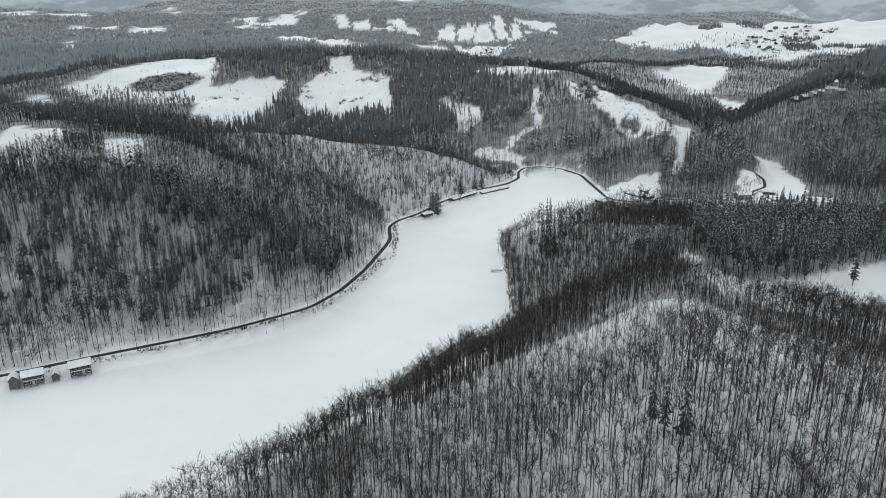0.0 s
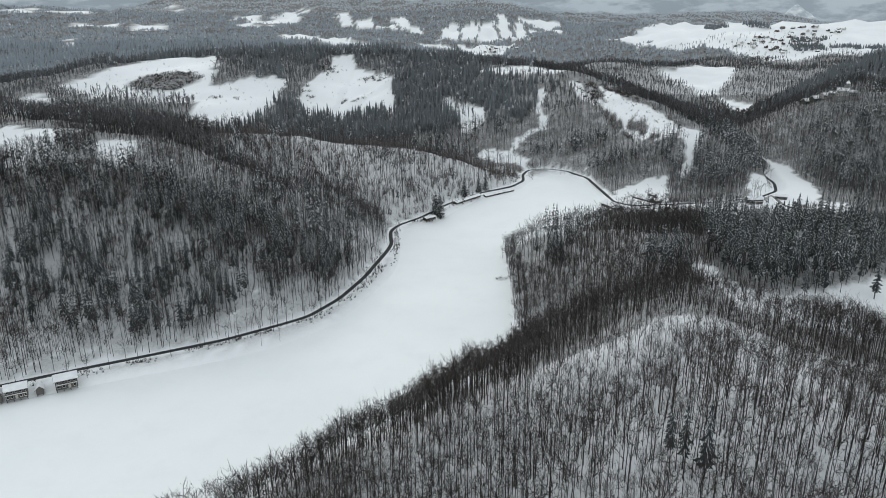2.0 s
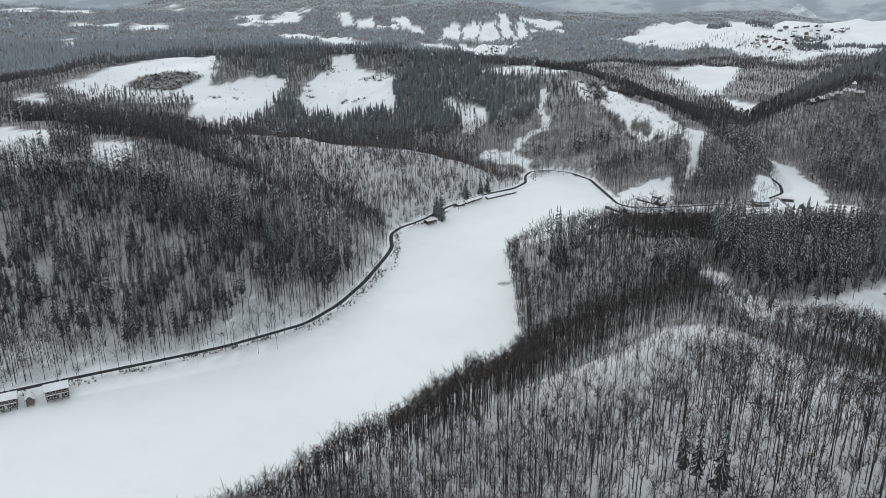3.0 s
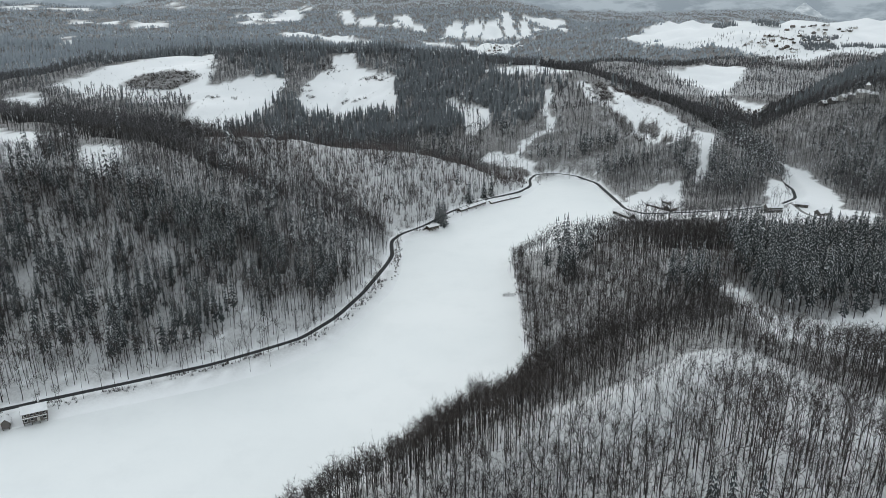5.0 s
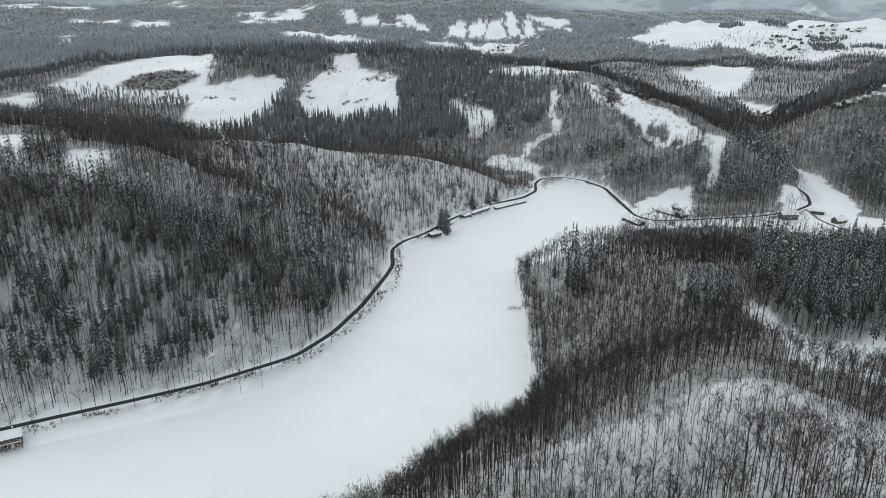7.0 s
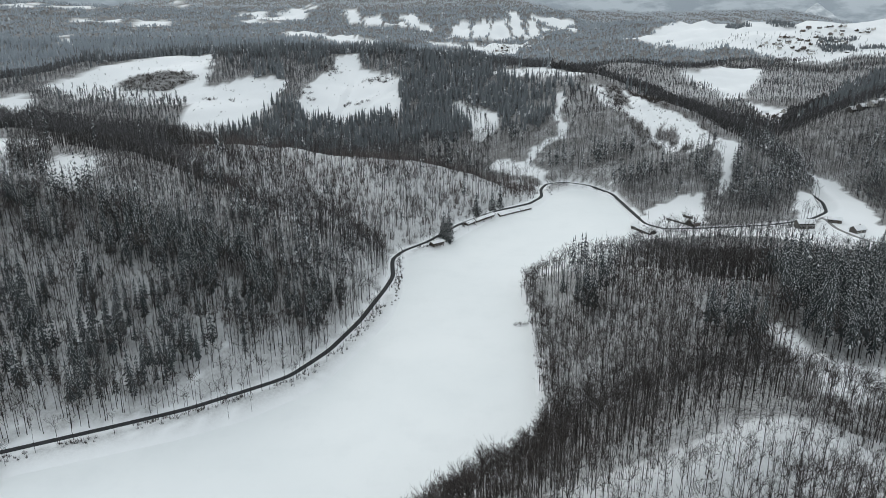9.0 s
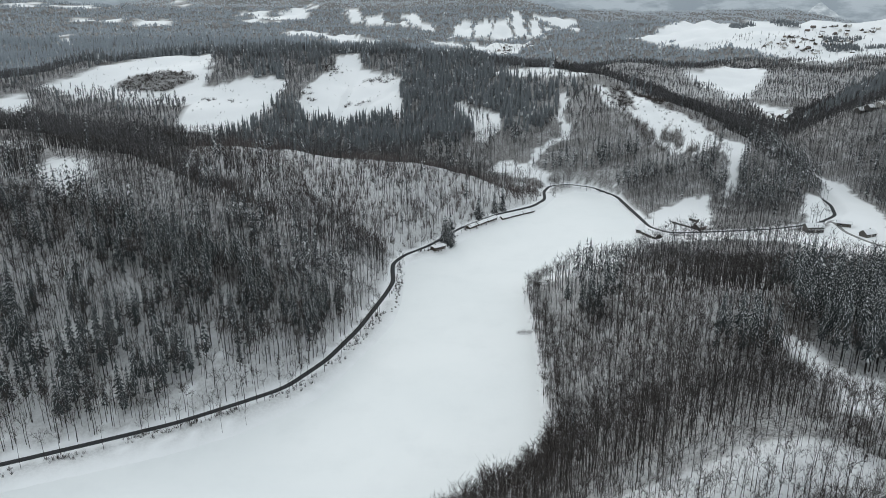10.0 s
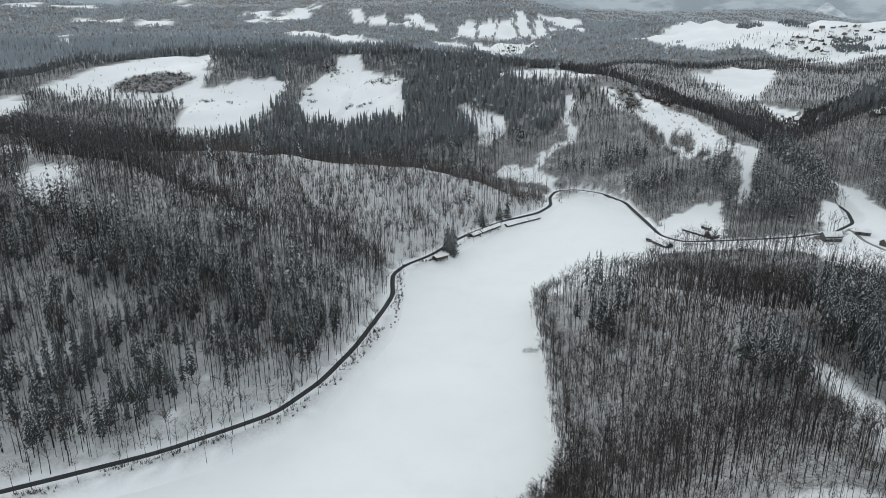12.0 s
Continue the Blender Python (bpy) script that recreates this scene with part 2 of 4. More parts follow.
def mesh_object(name, v, f, materials, index=None, smooth=True):
    """An object from arrays of places and of faces with one number of corners."""
    me = bpy.data.meshes.new(name)
    me.vertices.add(len(v))
    me.vertices.foreach_set("co", np.asarray(v, np.float32).ravel())
    me.loops.add(f.size)
    me.loops.foreach_set("vertex_index", np.asarray(f, np.int32).ravel())
    me.polygons.add(len(f))
    me.polygons.foreach_set("loop_start", np.arange(len(f), dtype=np.int32) * f.shape[1])
    for m in materials:
        me.materials.append(m)
    if index is not None:
        me.polygons.foreach_set("material_index", np.asarray(index, np.int32))
    me.polygons.foreach_set("use_smooth", np.full(len(f), smooth))
    me.update(calc_edges=True)
    return new(name, me)


GRID_X = grow(-210, 330, 3.6, -4000, 4200, 1.05)
GRID_Y = grow(130, 700, 3.6, -900, 4700, 1.017)
ground = sheet("ground", GRID_X, GRID_Y, ground_height, FOREST_FLOOR)
tagged(ground, "snow-covered wooded hills and valley floor", "ground", kind="structure")
lake_bm = bmesh.new()
lake_bm.faces.new([lake_bm.verts.new((x, y, 0.04)) for x, y in SHORE])
bmesh.ops.triangulate(lake_bm, faces=lake_bm.faces[:])
lake_mesh = bpy.data.meshes.new("frozen_lake")
lake_bm.to_mesh(lake_mesh)
lake_mesh.materials.append(LAKE_SNOW)
tagged(new("frozen_lake", lake_mesh), "frozen lake covered with smooth fresh snow", "lake", kind="structure")

# ---- woods -------------------------------------------------------------
OPEN_LAND, SPRUCE_STANDS = {}, []


def clearing(name, ring):
    """A place without trees, by the corners of its edge."""
    OPEN_LAND[name] = ring


def spruces(x, y, half_x, half_y):
    """An oval stand of spruces."""
    SPRUCE_STANDS.append((x, y, half_x, half_y))


clearing("upper_field", [(-520, 999), (-477, 1045), (-435, 1090), (-409, 1140), (-331, 1130), (-317, 1053), (-311, 968), (-334, 949), (-385, 959), (-433, 969), (-472, 975)])
clearing("lower_field", [(-320, 999), (-235, 1039), (-208, 1018), (-220, 940), (-234, 894), (-260, 877), (-307, 888), (-317, 948)])
clearing("cut_block", [(-162, 1119), (-133, 1145), (-123, 1094), (-82, 1065), (-69, 1047), (-57, 925), (-108, 938), (-174, 930), (-187, 962), (-190, 1003), (-177, 1043), (-157, 1076)])
clearing("pylon_strip", [(158, 904), (168, 907), (171, 876), (179, 829), (192, 797), (185, 791), (169, 822), (161, 870)])
clearing("pylon_strip_foot", [(240, 731), (256, 728), (261, 711), (245, 695), (239, 681), (232, 663), (221, 653), (216, 654), (230, 677), (235, 693), (235, 712)])
clearing("hillside_field", [(190, 880), (203, 823), (224, 796), (236, 762), (240, 727), (221, 711), (201, 718), (190, 744), (189, 769), (188, 793), (183, 826)])
clearing("side_valley", [(464, 1248), (490, 1223), (519, 1197), (502, 1159), (430, 1010), (416, 1001), (455, 1149), (465, 1196)])
clearing("ridge_field", [(52, 1012), (101, 985), (150, 955), (155, 925), (99, 956), (52, 979)])
clearing("valley_field", [(408, 1387), (459, 1406), (530, 1490), (564, 1415), (528, 1341), (472, 1255), (440, 1255), (420, 1330)])
clearing("barn_meadow", [(152, 627), (171, 646), (189, 660), (209, 660), (198, 624), (190, 586), (144, 574)])
clearing("valley_meadow", [(215, 568), (225, 578), (258, 584), (272, 592), (296, 628), (325, 718), (336, 708), (340, 690), (336, 655), (326, 615), (318, 596), (275, 530), (240, 540)])
clearing("hilltop_glade", [(-223, 483), (-193, 470), (-184, 453), (-189, 434), (-202, 432), (-208, 448)])
clearing("hilltop_field", [(-330, 560), (-303, 543), (-268, 551), (-244, 526), (-262, 508), (-238, 452), (-285, 465), (-330, 500)])
clearing("far_glade", [(-590, 930), (-527, 982), (-500, 940), (-510, 870), (-570, 870)])
clearing("shore_glade", [(31, 753), (45, 767), (56, 767), (76, 749), (90, 733), (84, 722), (54, 735)])
clearing("valley_floor", [(126, 560), (135, 553), (190, 562), (225, 558), (240, 525), (290, 507), (330, 560), (300, 600), (255, 586), (190, 578), (155, 572), (146, 585), (137, 585)])
clearing("saddle_slope", [(122, 293), (130, 293), (142, 300), (160, 302), (190, 299), (240, 292), (240, 345), (214, 340), (190, 326), (176, 322), (160, 314), (142, 308), (130, 303), (127, 325), (121, 332), (117, 310)])
clearing("saddle_hollow", [(116, 282), (130, 283), (160, 290), (190, 288), (240, 280), (240, 292), (190, 299), (160, 302), (142, 300), (130, 293), (120, 292)])
clearing("knoll_glade", [(298, 488), (310, 520), (332, 522), (328, 490), (309, 476)])
clearing("road_meadow", [(277, 646), (287, 649), (297, 650), (289, 627), (275, 606), (262, 605), (267, 620)])
clearing("ridge_strip", [(-497, 2307), (-392, 2292), (-282, 2227), (-212, 2192), (-122, 1688), (-186, 1680), (-256, 1652), (-367, 1716)])
clearing("slope_field_a", [(-594, 2647), (-549, 2664), (-517, 2523), (-555, 2476)])
clearing("slope_field_b", [(-557, 2686), (-538, 2739), (-480, 2583), (-511, 2522)])
clearing("slope_field_c", [(-295, 2590), (-238, 2583), (-228, 2471), (-275, 2463)])
clearing("slope_field_d", [(-224, 2471), (-214, 2481), (-159, 2517), (-139, 2432)])
clearing("slope_field_e", [(-171, 2592), (-128, 2624), (-90, 2420), (-112, 2419), (-139, 2493)])
clearing("slope_field_f", [(23, 2485), (51, 2478), (54, 2285), (-18, 2268)])
clearing("slope_field_g", [(78, 2484), (107, 2517), (128, 2509), (104, 2277), (59, 2276)])
clearing("slope_field_h", [(132, 2506), (173, 2513), (180, 2247), (107, 2277)])
clearing("slope_field_i", [(197, 2665), (225, 2588), (218, 2221), (183, 2244)])
clearing("slope_field_j", [(260, 2607), (406, 2552), (371, 2318), (276, 2544)])
clearing("slope_field_k", [(248, 2532), (272, 2542), (254, 2129), (226, 2223)])
clearing("valley_edge_a", [(-72, 2248), (-15, 2240), (79, 2126), (64, 2137), (-45, 2127)])
clearing("valley_edge_b", [(-45, 1726), (13, 1768), (36, 1620), (12, 1601)])
clearing("village_valley", [(50, 2234), (208, 2123), (175, 2001), (76, 1716), (56, 2137)])
clearing("left_far_a", [(-1446, 2493), (-1427, 2623), (-1380, 2641), (-1340, 2434)])
clearing("left_far_b", [(-1315, 2484), (-1330, 2640), (-1210, 2640), (-1172, 2508), (-1249, 2496)])
clearing("left_far_c", [(-1123, 2278), (-1088, 2311), (-998, 2315), (-974, 2261), (-1090, 2229)])
clearing("left_far_d", [(-955, 2293), (-877, 2399), (-829, 2267), (-901, 2183)])
clearing("left_far_g", [(-826, 1641), (-798, 1640), (-751, 1531), (-766, 1529)])
clearing("slope_field_l", [(-536, 2800), (-513, 2801), (-464, 2701), (-499, 2719)])
clearing("slope_field_m", [(-378, 2719), (-331, 2701), (-285, 2474), (-322, 2454)])
clearing("slope_field_n", [(-116, 2485), (-75, 2499), (-53, 2365), (-94, 2407)])
clearing("slope_field_o", [(287, 2443), (364, 2247), (345, 2175), (283, 2368)])
clearing("left_far_h", [(-733, 2663), (-637, 2650), (-630, 2621), (-695, 2528)])
clearing("left_far_i", [(-659, 2528), (-634, 2613), (-576, 2553), (-558, 2472), (-616, 2435)])
clearing("left_far_j", [(-662, 2409), (-549, 2449), (-545, 2430), (-652, 2374)])
clearing("left_far_k", [(-997, 2808), (-975, 2832), (-938, 2752), (-970, 2729)])
clearing("slope_glade", [(2, 935), (21, 905), (51, 868), (52, 842), (38, 812), (28, 808), (20, 850), (2, 890)])
clearing("plateau_fields", [(414, 1880), (540, 2031), (1184, 3129), (1560, 3189), (2100, 3100), (1900, 2400), (911, 1585), (804, 1578), (712, 1503), (664, 1601), (626, 1662), (533, 1757), (459, 1795), (530, 1795), (453, 1856)])
spruces(-110, 385, 42, 44)
spruces(-84, 415, 26, 36)
spruces(-105, 440, 16, 18)
spruces(-160, 360, 44, 28)
spruces(-200, 365, 34, 26)
spruces(-190, 395, 30, 16)
spruces(-215, 425, 30, 16)
spruces(72, 430, 8, 22)
spruces(102, 325, 7, 9)
spruces(215, 345, 40, 25)
spruces(65, 177, 5, 6)
spruces(253, 665, 18, 28)
spruces(165, 700, 30, 8)
spruces(222, 688, 10, 20)
spruces(-10, 910, 85, 75)
spruces(-150, 900, 70, 50)
spruces(-240, 1000, 16, 70)
spruces(-20, 1010, 50, 70)
spruces(300, 700, 22, 60)
spruces(-420, 1230, 300, 95)
spruces(-70, 1240, 160, 70)
spruces(430, 660, 60, 60)
spruces(520, 900, 70, 60)
spruces(75, 845, 25, 18)
spruces(-900, 1500, 500, 250)
spruces(125, 745, 35, 10)
STREAM = [(390, 985), (362, 930), (332, 826), (324, 778), (324, 734), (323, 705)]
SADDLE_STAND = [(129, 306), (142, 311), (160, 317), (178, 326), (196, 332), (214, 344), (240, 352), (240, 400), (190, 395), (150, 392), (132, 372), (128, 340)]
FOREST_PATH = [(122, 900), (118, 862), (112, 850), (114, 819), (113, 798), (99, 794), (85, 782), (71, 749)]
YOUNG_TREES = [(-425, 1007), (-371, 1038), (-323, 1022), (-355, 988), (-409, 985)]
FIELD_EDGE = [(-492, 998), (-393, 979), (-336, 971), (-315, 915), (-413, 945)]
STRIP_SCRUB = [(158, 906), (200, 885), (226, 800), (240, 740), (225, 708), (190, 735), (168, 815)]
SADDLE_TRACK = [(117, 322), (119, 308), (119, 297), (128, 296), (142, 303), (158, 305), (174, 304), (190, 302), (230, 296)]


def woods(x, y, gaps=True):
    """What grows at each place: 0 nothing, 1 bare trees, 2 spruces, 3 low scrub."""
    kind = np.ones(x.shape, int)
    mixed = waves(x, y, 11, 75, 4)
    spruce = np.where((x > -70) & (y < 350) | (x > 30) & (y < 280), -2.2, np.where((x > 30) & (y < 520), -1.3, -0.95))
    for cx, cy, a, b in SPRUCE_STANDS:
        r = np.sqrt(((x - cx) / a) ** 2 + ((y - cy) / b) ** 2)
        spruce = np.maximum(spruce, np.clip(1.2 - 1.05 * r, -1.5, (-0.2 if cx < -150 else -0.05) if cx < -60 and cy < 520 else 0.10))
    spruce = np.where((y > 1150) & ((x < 120) | (y > 1600)), np.maximum(spruce, 0.25), spruce)
    chance = np.random.RandomState(len(x)).uniform(-0.55, 0.55, x.shape) * gaps
    patchy = waves(x, y, 12, 30, 3)
    kind[mixed * 0.4 + patchy * 0.55 + spruce + chance > 0] = 2
    in_stand = inside(x, y, SADDLE_STAND)
    kind[in_stand] = np.where(chance[in_stand] < 0.12, 2, 0)
    d, _ = to_line(x, y, [(-110, 560), (-60, 600), (-10, 635), (30, 655)])
    kind[(d < 75) & (mixed + 1.2 * chance > -0.25) & (kind == 1)] = 3
    d, _ = to_line(x, y, [(62, 250), (80, 249), (96, 246)])
    kind[(d < 7 + 4 * mixed) & (chance < 0.1)] = 3
    free = (x < -60) & (y < 520) & (patchy < -0.68) & gaps
    ragged = waves(x, y, 21, 24, 3)
    for ring in OPEN_LAND.values():
        edge, _ = to_line(x, y, ring, True)
        signed = np.where(inside(x, y, ring), edge, -edge)
        far = np.clip((y - 1300) / 700, 0, 1)
        free |= signed > 2.5 * ragged * (1 + 2 * far) - 3 * far
    d, _ = to_line(x, y, SADDLE_TRACK)
    free |= d < np.where(x < 118, 3.0, 4.5) + 1.0 * ragged
    d, _ = to_line(x, y, STREAM)
    free |= d < 2.6 + 1.0 * ragged
    d, _ = to_line(x, y, FOREST_PATH)
    free |= d < 4 + 2 * ragged
    d, _ = to_line(x, y, LAKE_ROAD)
    free |= d < 4.2
    thin = np.random.RandomState(len(x) + 1).uniform(0, 1, x.shape)
    free |= (d < 6 + 2 * ragged) & (thin < 0.35) & gaps
    kind[(d < 9 + 3 * ragged) & (kind == 2)] = 1
    road = d
    d, _ = to_line(x, y, SHORE, True)
    kind[(road < 16) & (d < road + 3) & (kind == 2)] = 0
    free |= (road < 14) & (d < road + 2) & (thin < 0.85) & gaps & (x < 60)
    free |= inside(x, y, SHORE) | (d < 1.2)
    kind[free] = 0
    kind[inside(x, y, FIELD_EDGE) & (chance < 0.0)] = 1
    kind[inside(x, y, YOUNG_TREES) & (chance < 0.4)] = 3
    for cx, cy, a, b in ((-165, 1075, 16, 22), (-95, 1050, 22, 14), (-180, 1000, 10, 20), (-120, 985, 30, 6), (-280, 965, 25, 5), (172, 850, 8, 30)):
        kind[(((x - cx) / a) ** 2 + ((y - cy) / b) ** 2 + 0.9 * ragged < 0.9) & (chance < -0.1)] = 3
    for cx, cy, a, b in ((206, 758, 9, 18), (180, 850, 7, 20), (212, 722, 8, 6)):
        kind[(((x - cx) / a) ** 2 + ((y - cy) / b) ** 2 + 0.9 * ragged < 0.9) & (chance < 0.25)] = 3
    strip = inside(x, y, STRIP_SCRUB) & (kind > 0)
    kind[strip] = np.where(chance[strip] < 0.25, 3, 0)
    kind[inside(x, y, OPEN_LAND['slope_glade']) & (chance < -0.2)] = 1
    kind[(x > 30) & (y > 275) & (y < 430) & (kind == 1) & (chance < -0.5)] = 0
    kind[(x > 30) & (y > 400) & (y < 525) & (kind == 1) & (chance < -0.08)] = 0
    kind[(x < -90) & (y < 365) & (thin > 0.88)] = 0
    kind[(x > 40) & (x < 215) & (y > 700) & (y < 980) & (kind == 1) & (chance < -0.2)] = 0
    kind[(x > 10) & (y < 230) & (kind == 1) & (chance < -0.34)] = 0
    return kind


def litter_shade_over(me):
    """Marks how thickly leaves and brush show through the snow under trees, tree shade painted in."""
    v = np.zeros(len(me.vertices) * 3)
    me.vertices.foreach_get("co", v)
    v = v.reshape(-1, 3)
    under = (woods(v[:, 0], v[:, 1], False) > 0).astype(np.float32)
    young, _ = to_line(v[:, 0], v[:, 1], [(-110, 560), (-60, 600), (-10, 635), (30, 655)])
    under *= np.where(young < 70, 0.42, 1.0)
    shore, _ = to_line(v[:, 0], v[:, 1], SHORE, True)
    under *= np.clip((shore - 1) / 9, 0.15, 1)
    under *= np.where((v[:, 0] < -30) & (v[:, 1] < 480) & (shore < 50), 0.85, 1.0)
    under *= np.where((v[:, 0] > 80) & (v[:, 1] > 220) & (v[:, 1] < 275), 1.3, 1.0)
    under *= np.where((v[:, 0] > -30) & (v[:, 1] < 255), 0.3, 1.0) * np.where((v[:, 0] < -60) & (v[:, 1] < 400), 0.78, 1.0) * np.where((v[:, 0] < -60) & (v[:, 1] > 410) & (v[:, 1] < 520), 1.35, 1.0) * np.where((v[:, 0] > 30) & (v[:, 1] > 275) & (v[:, 1] < 520), 1.25, 1.0) * np.where((v[:, 1] > 520) & (v[:, 1] < 1250), 1.6, 1.0) * (1 + np.clip((v[:, 1] - 1200) / 500, 0, 1))
    me.attributes.new("litter_shade", "FLOAT", "POINT").data.foreach_set("value", under)


litter_shade_over(ground.data)


def tapered(points, radii, sides):
    """A tapering stem through points; the last radius may be 0."""
    v, f = [], []
    for p, r in zip(points, radii):
        for k in range(sides if r > 0 else 1):
            a = 2 * math.pi * k / sides
            v.append((p[0] + r * math.cos(a), p[1] + r * math.sin(a), p[2]))
    at = 0
    for i in range(len(points) - 1):
        for k in range(sides):
            n = (k + 1) % sides
            if radii[i + 1] > 0:
                f += [(at + k, at + n, at + sides + n), (at + k, at + sides + n, at + sides + k)]
            else:
                f.append((at + k, at + n, at + sides))
        at += sides
    return v, f


class Shape:
    """Places, triangles and a material number for each triangle."""

    def __init__(self):
        self.v, self.f, self.m = [], [], []

    def add(self, vf, material):
        base = len(self.v)
        self.v += [tuple(p) for p in vf[0]]
        self.f += [tuple(base + i for i in t) for t in vf[1]]
        self.m += [material] * len(vf[1])

    def blade(self, a, b, width, material, rng):
        """A thin twig, a sliver from a to b."""
        a, b = np.array(a), np.array(b)
        side = np.cross(b - a, rng.normal(size=3))
        side *= width / (np.linalg.norm(side) + 1e-9)
        self.add(((a - side, a + side, b), ((0, 1, 2),)), material)

    def arrays(self):
        return np.array(self.v), np.array(self.f), np.array(self.m)


def bare_shape(seed, leaders, limbs, twigs, girth=1.0, width=1.0, crown=1.0):
    """A tall leafless tree 20 m high: a slim trunk that forks into rising leaders, each with limbs and fine twigs."""
    rng, s = np.random.RandomState(seed), Shape()
    height, lean = 20.0, rng.normal(0, 0.5, 2)
    r, fork = 0.17 * girth * rng.uniform(0.8, 1.25), rng.uniform(0.5, 0.66)
    at = [0, 0.3, fork, 1.0] if leaders > 3 else [0, fork, 1.0]
    spine = [np.array((lean[0] * t * t + rng.normal(0, 0.08), lean[1] * t * t + rng.normal(0, 0.08), height * t * 0.97 - 0.5 * (t == 0))) for t in at]
    s.add(tapered(spine, [r * (1 - 0.55 * t / fork) for t in at[:-1]] + [0], 3), 0)
    twist = rng.uniform(0, 2 * math.pi)
    for i in range(leaders):
        t = rng.uniform(fork - 0.14, fork + 0.12)
        turn, tilt = twist + 2 * math.pi * (i + rng.uniform(-0.3, 0.3)) / leaders, rng.uniform(0.16, 0.62)
        root = np.array((lean[0] * t * t, lean[1] * t * t, height * 0.97 * t))
        way = np.array((math.cos(turn) * math.sin(tilt), math.sin(turn) * math.sin(tilt), math.cos(tilt)))
        length = height * (0.98 - t) * rng.uniform(0.75, 1.0) * (1.1 - 0.5 * tilt) * (0.6 + 0.4 * crown)
        s.blade(root, root + way * length, r * 0.34, 0, rng)
        for _ in range(limbs):
            u = rng.uniform(0.12, 0.95)
            a = root + way * length * u
            out = way * 0.75 + rng.normal(0, 0.42, 3) * (1, 1, 0.5)
            out *= crown * rng.uniform(2.0, 3.8) * (1.15 - 0.5 * u) / np.linalg.norm(out)
            s.blade(a, a + out, 0.034 * width, 1, rng)
            for _ in range(twigs):
                c = a + out * rng.uniform(0.25, 1.0)
                fine = out / np.linalg.norm(out) * 0.7 + rng.normal(0, 0.45, 3) + (0, 0, 0.15)
                s.blade(c, c + fine * rng.uniform(0.9, 2.0) * crown, 0.026 * width, 1, rng)
    return s


def spruce_shape(seed, whorls, branches, sides, bare=0.22):
    """A spruce 22 m high: whorls of drooping branches, each with a ridge of snow, over a clear trunk."""
    rng, s = np.random.RandomState(seed), Shape()
    height = 22.0
    s.add(tapered([np.array((0, 0, -0.4)), np.array((0, 0, height * 0.97))], [0.24, 0], 3), 0)
    for i in range(whorls):
        t = i / (whorls - 1)
        z = height * (bare + (0.97 - bare) * t)
        reach = (2.15 * (1 - t) ** 0.75 + 0.35) * rng.uniform(0.85, 1.15) * (0.75 if i == 0 else 1)
        twist = rng.uniform(0, 6.28)
        for k in range(branches):
            a = twist + 2 * math.pi * (k + rng.uniform(-0.3, 0.3)) / branches
            length = reach * rng.uniform(0.65, 1.2)
            c, d = math.cos(a), math.sin(a)
            drop = length * rng.uniform(0.4, 0.85)
            wide = length * rng.uniform(0.24, 0.34) * 7 / branches
            out = np.array((c, d, 0))
            root, mid = np.array((0, 0, z + 0.4)), out * length * 0.6 + np.array((0, 0, z - drop * 0.45))
            tip = out * length + np.array((0, 0, z - drop))
            side = np.array((-d, c, 0)) * wide
            hang = np.array((0, 0, wide * 1.3))
            if sides > 3:
                s.add(((root, mid - side - hang, tip, mid + side - hang), ((0, 1, 2), (0, 2, 3))), 1)
            else:
                s.add(((root, tip - side - hang * 0.3, tip + side - hang * 0.3), ((0, 1, 2),)), 1)
            if rng.uniform() < 0.8:
                thick = rng.uniform(0.04, 0.085) * (1 if sides > 3 else 1.5)
                inner = root + (tip - root) * rng.uniform(0.1, 0.35)
                lift, flat = np.array((0, 0, 0.12)), np.array((-d, c, 0)) * thick
                s.add(((inner + lift, tip - flat + lift, tip + flat + lift), ((0, 1, 2),)), 2)
    s.add(tapered([np.array((0, 0, height * 0.9)), np.array((0, 0, height * 1.03))], [0.35, 0], 3), 1)
    return s


def far_spruce_shape(seed, tiers=4, sides=5):
    """A distant spruce 22 m high: a few ragged skirts of branches, one above the other."""
    rng, s = np.random.RandomState(seed), Shape()
    for z, top, r in ((1.5, 9.5, 2.3), (6, 14, 1.95), (10.5, 18.5, 1.5), (15, 22, 0.95)) if tiers == 4 else ((1.5, 14, 2.3), (8.5, 22, 1.7)) if tiers == 2 else ((0, 20, 3.0),):
        ring, twist = [], rng.uniform(0, 6.28)
        for k in range(sides):
            a, reach = twist + 2 * math.pi * k / sides, r * rng.uniform(0.7, 1.25)
            ring.append((reach * math.cos(a), reach * math.sin(a), z - rng.uniform(-0.8, 1.2)))
        s.add((ring + [(0, 0, top)], [(k, (k + 1) % sides, sides) for k in range(sides)]), 1)
    return s


def far_bare_shape(seed):
    rng, s = np.random.RandomState(seed), Shape()
    s.blade((0, 0, -0.5), (rng.normal(0, 0.3), rng.normal(0, 0.3), 17), 0.2, 0, rng)
    for _ in range(14):
        a, z = rng.uniform(0, 6.28), rng.uniform(5, 14)
        out = rng.uniform(1.0, 2.4)
        s.blade((0, 0, z), (math.cos(a) * out, math.sin(a) * out, z + rng.uniform(1.5, 4.5)), 0.42, 1, rng)
    return s


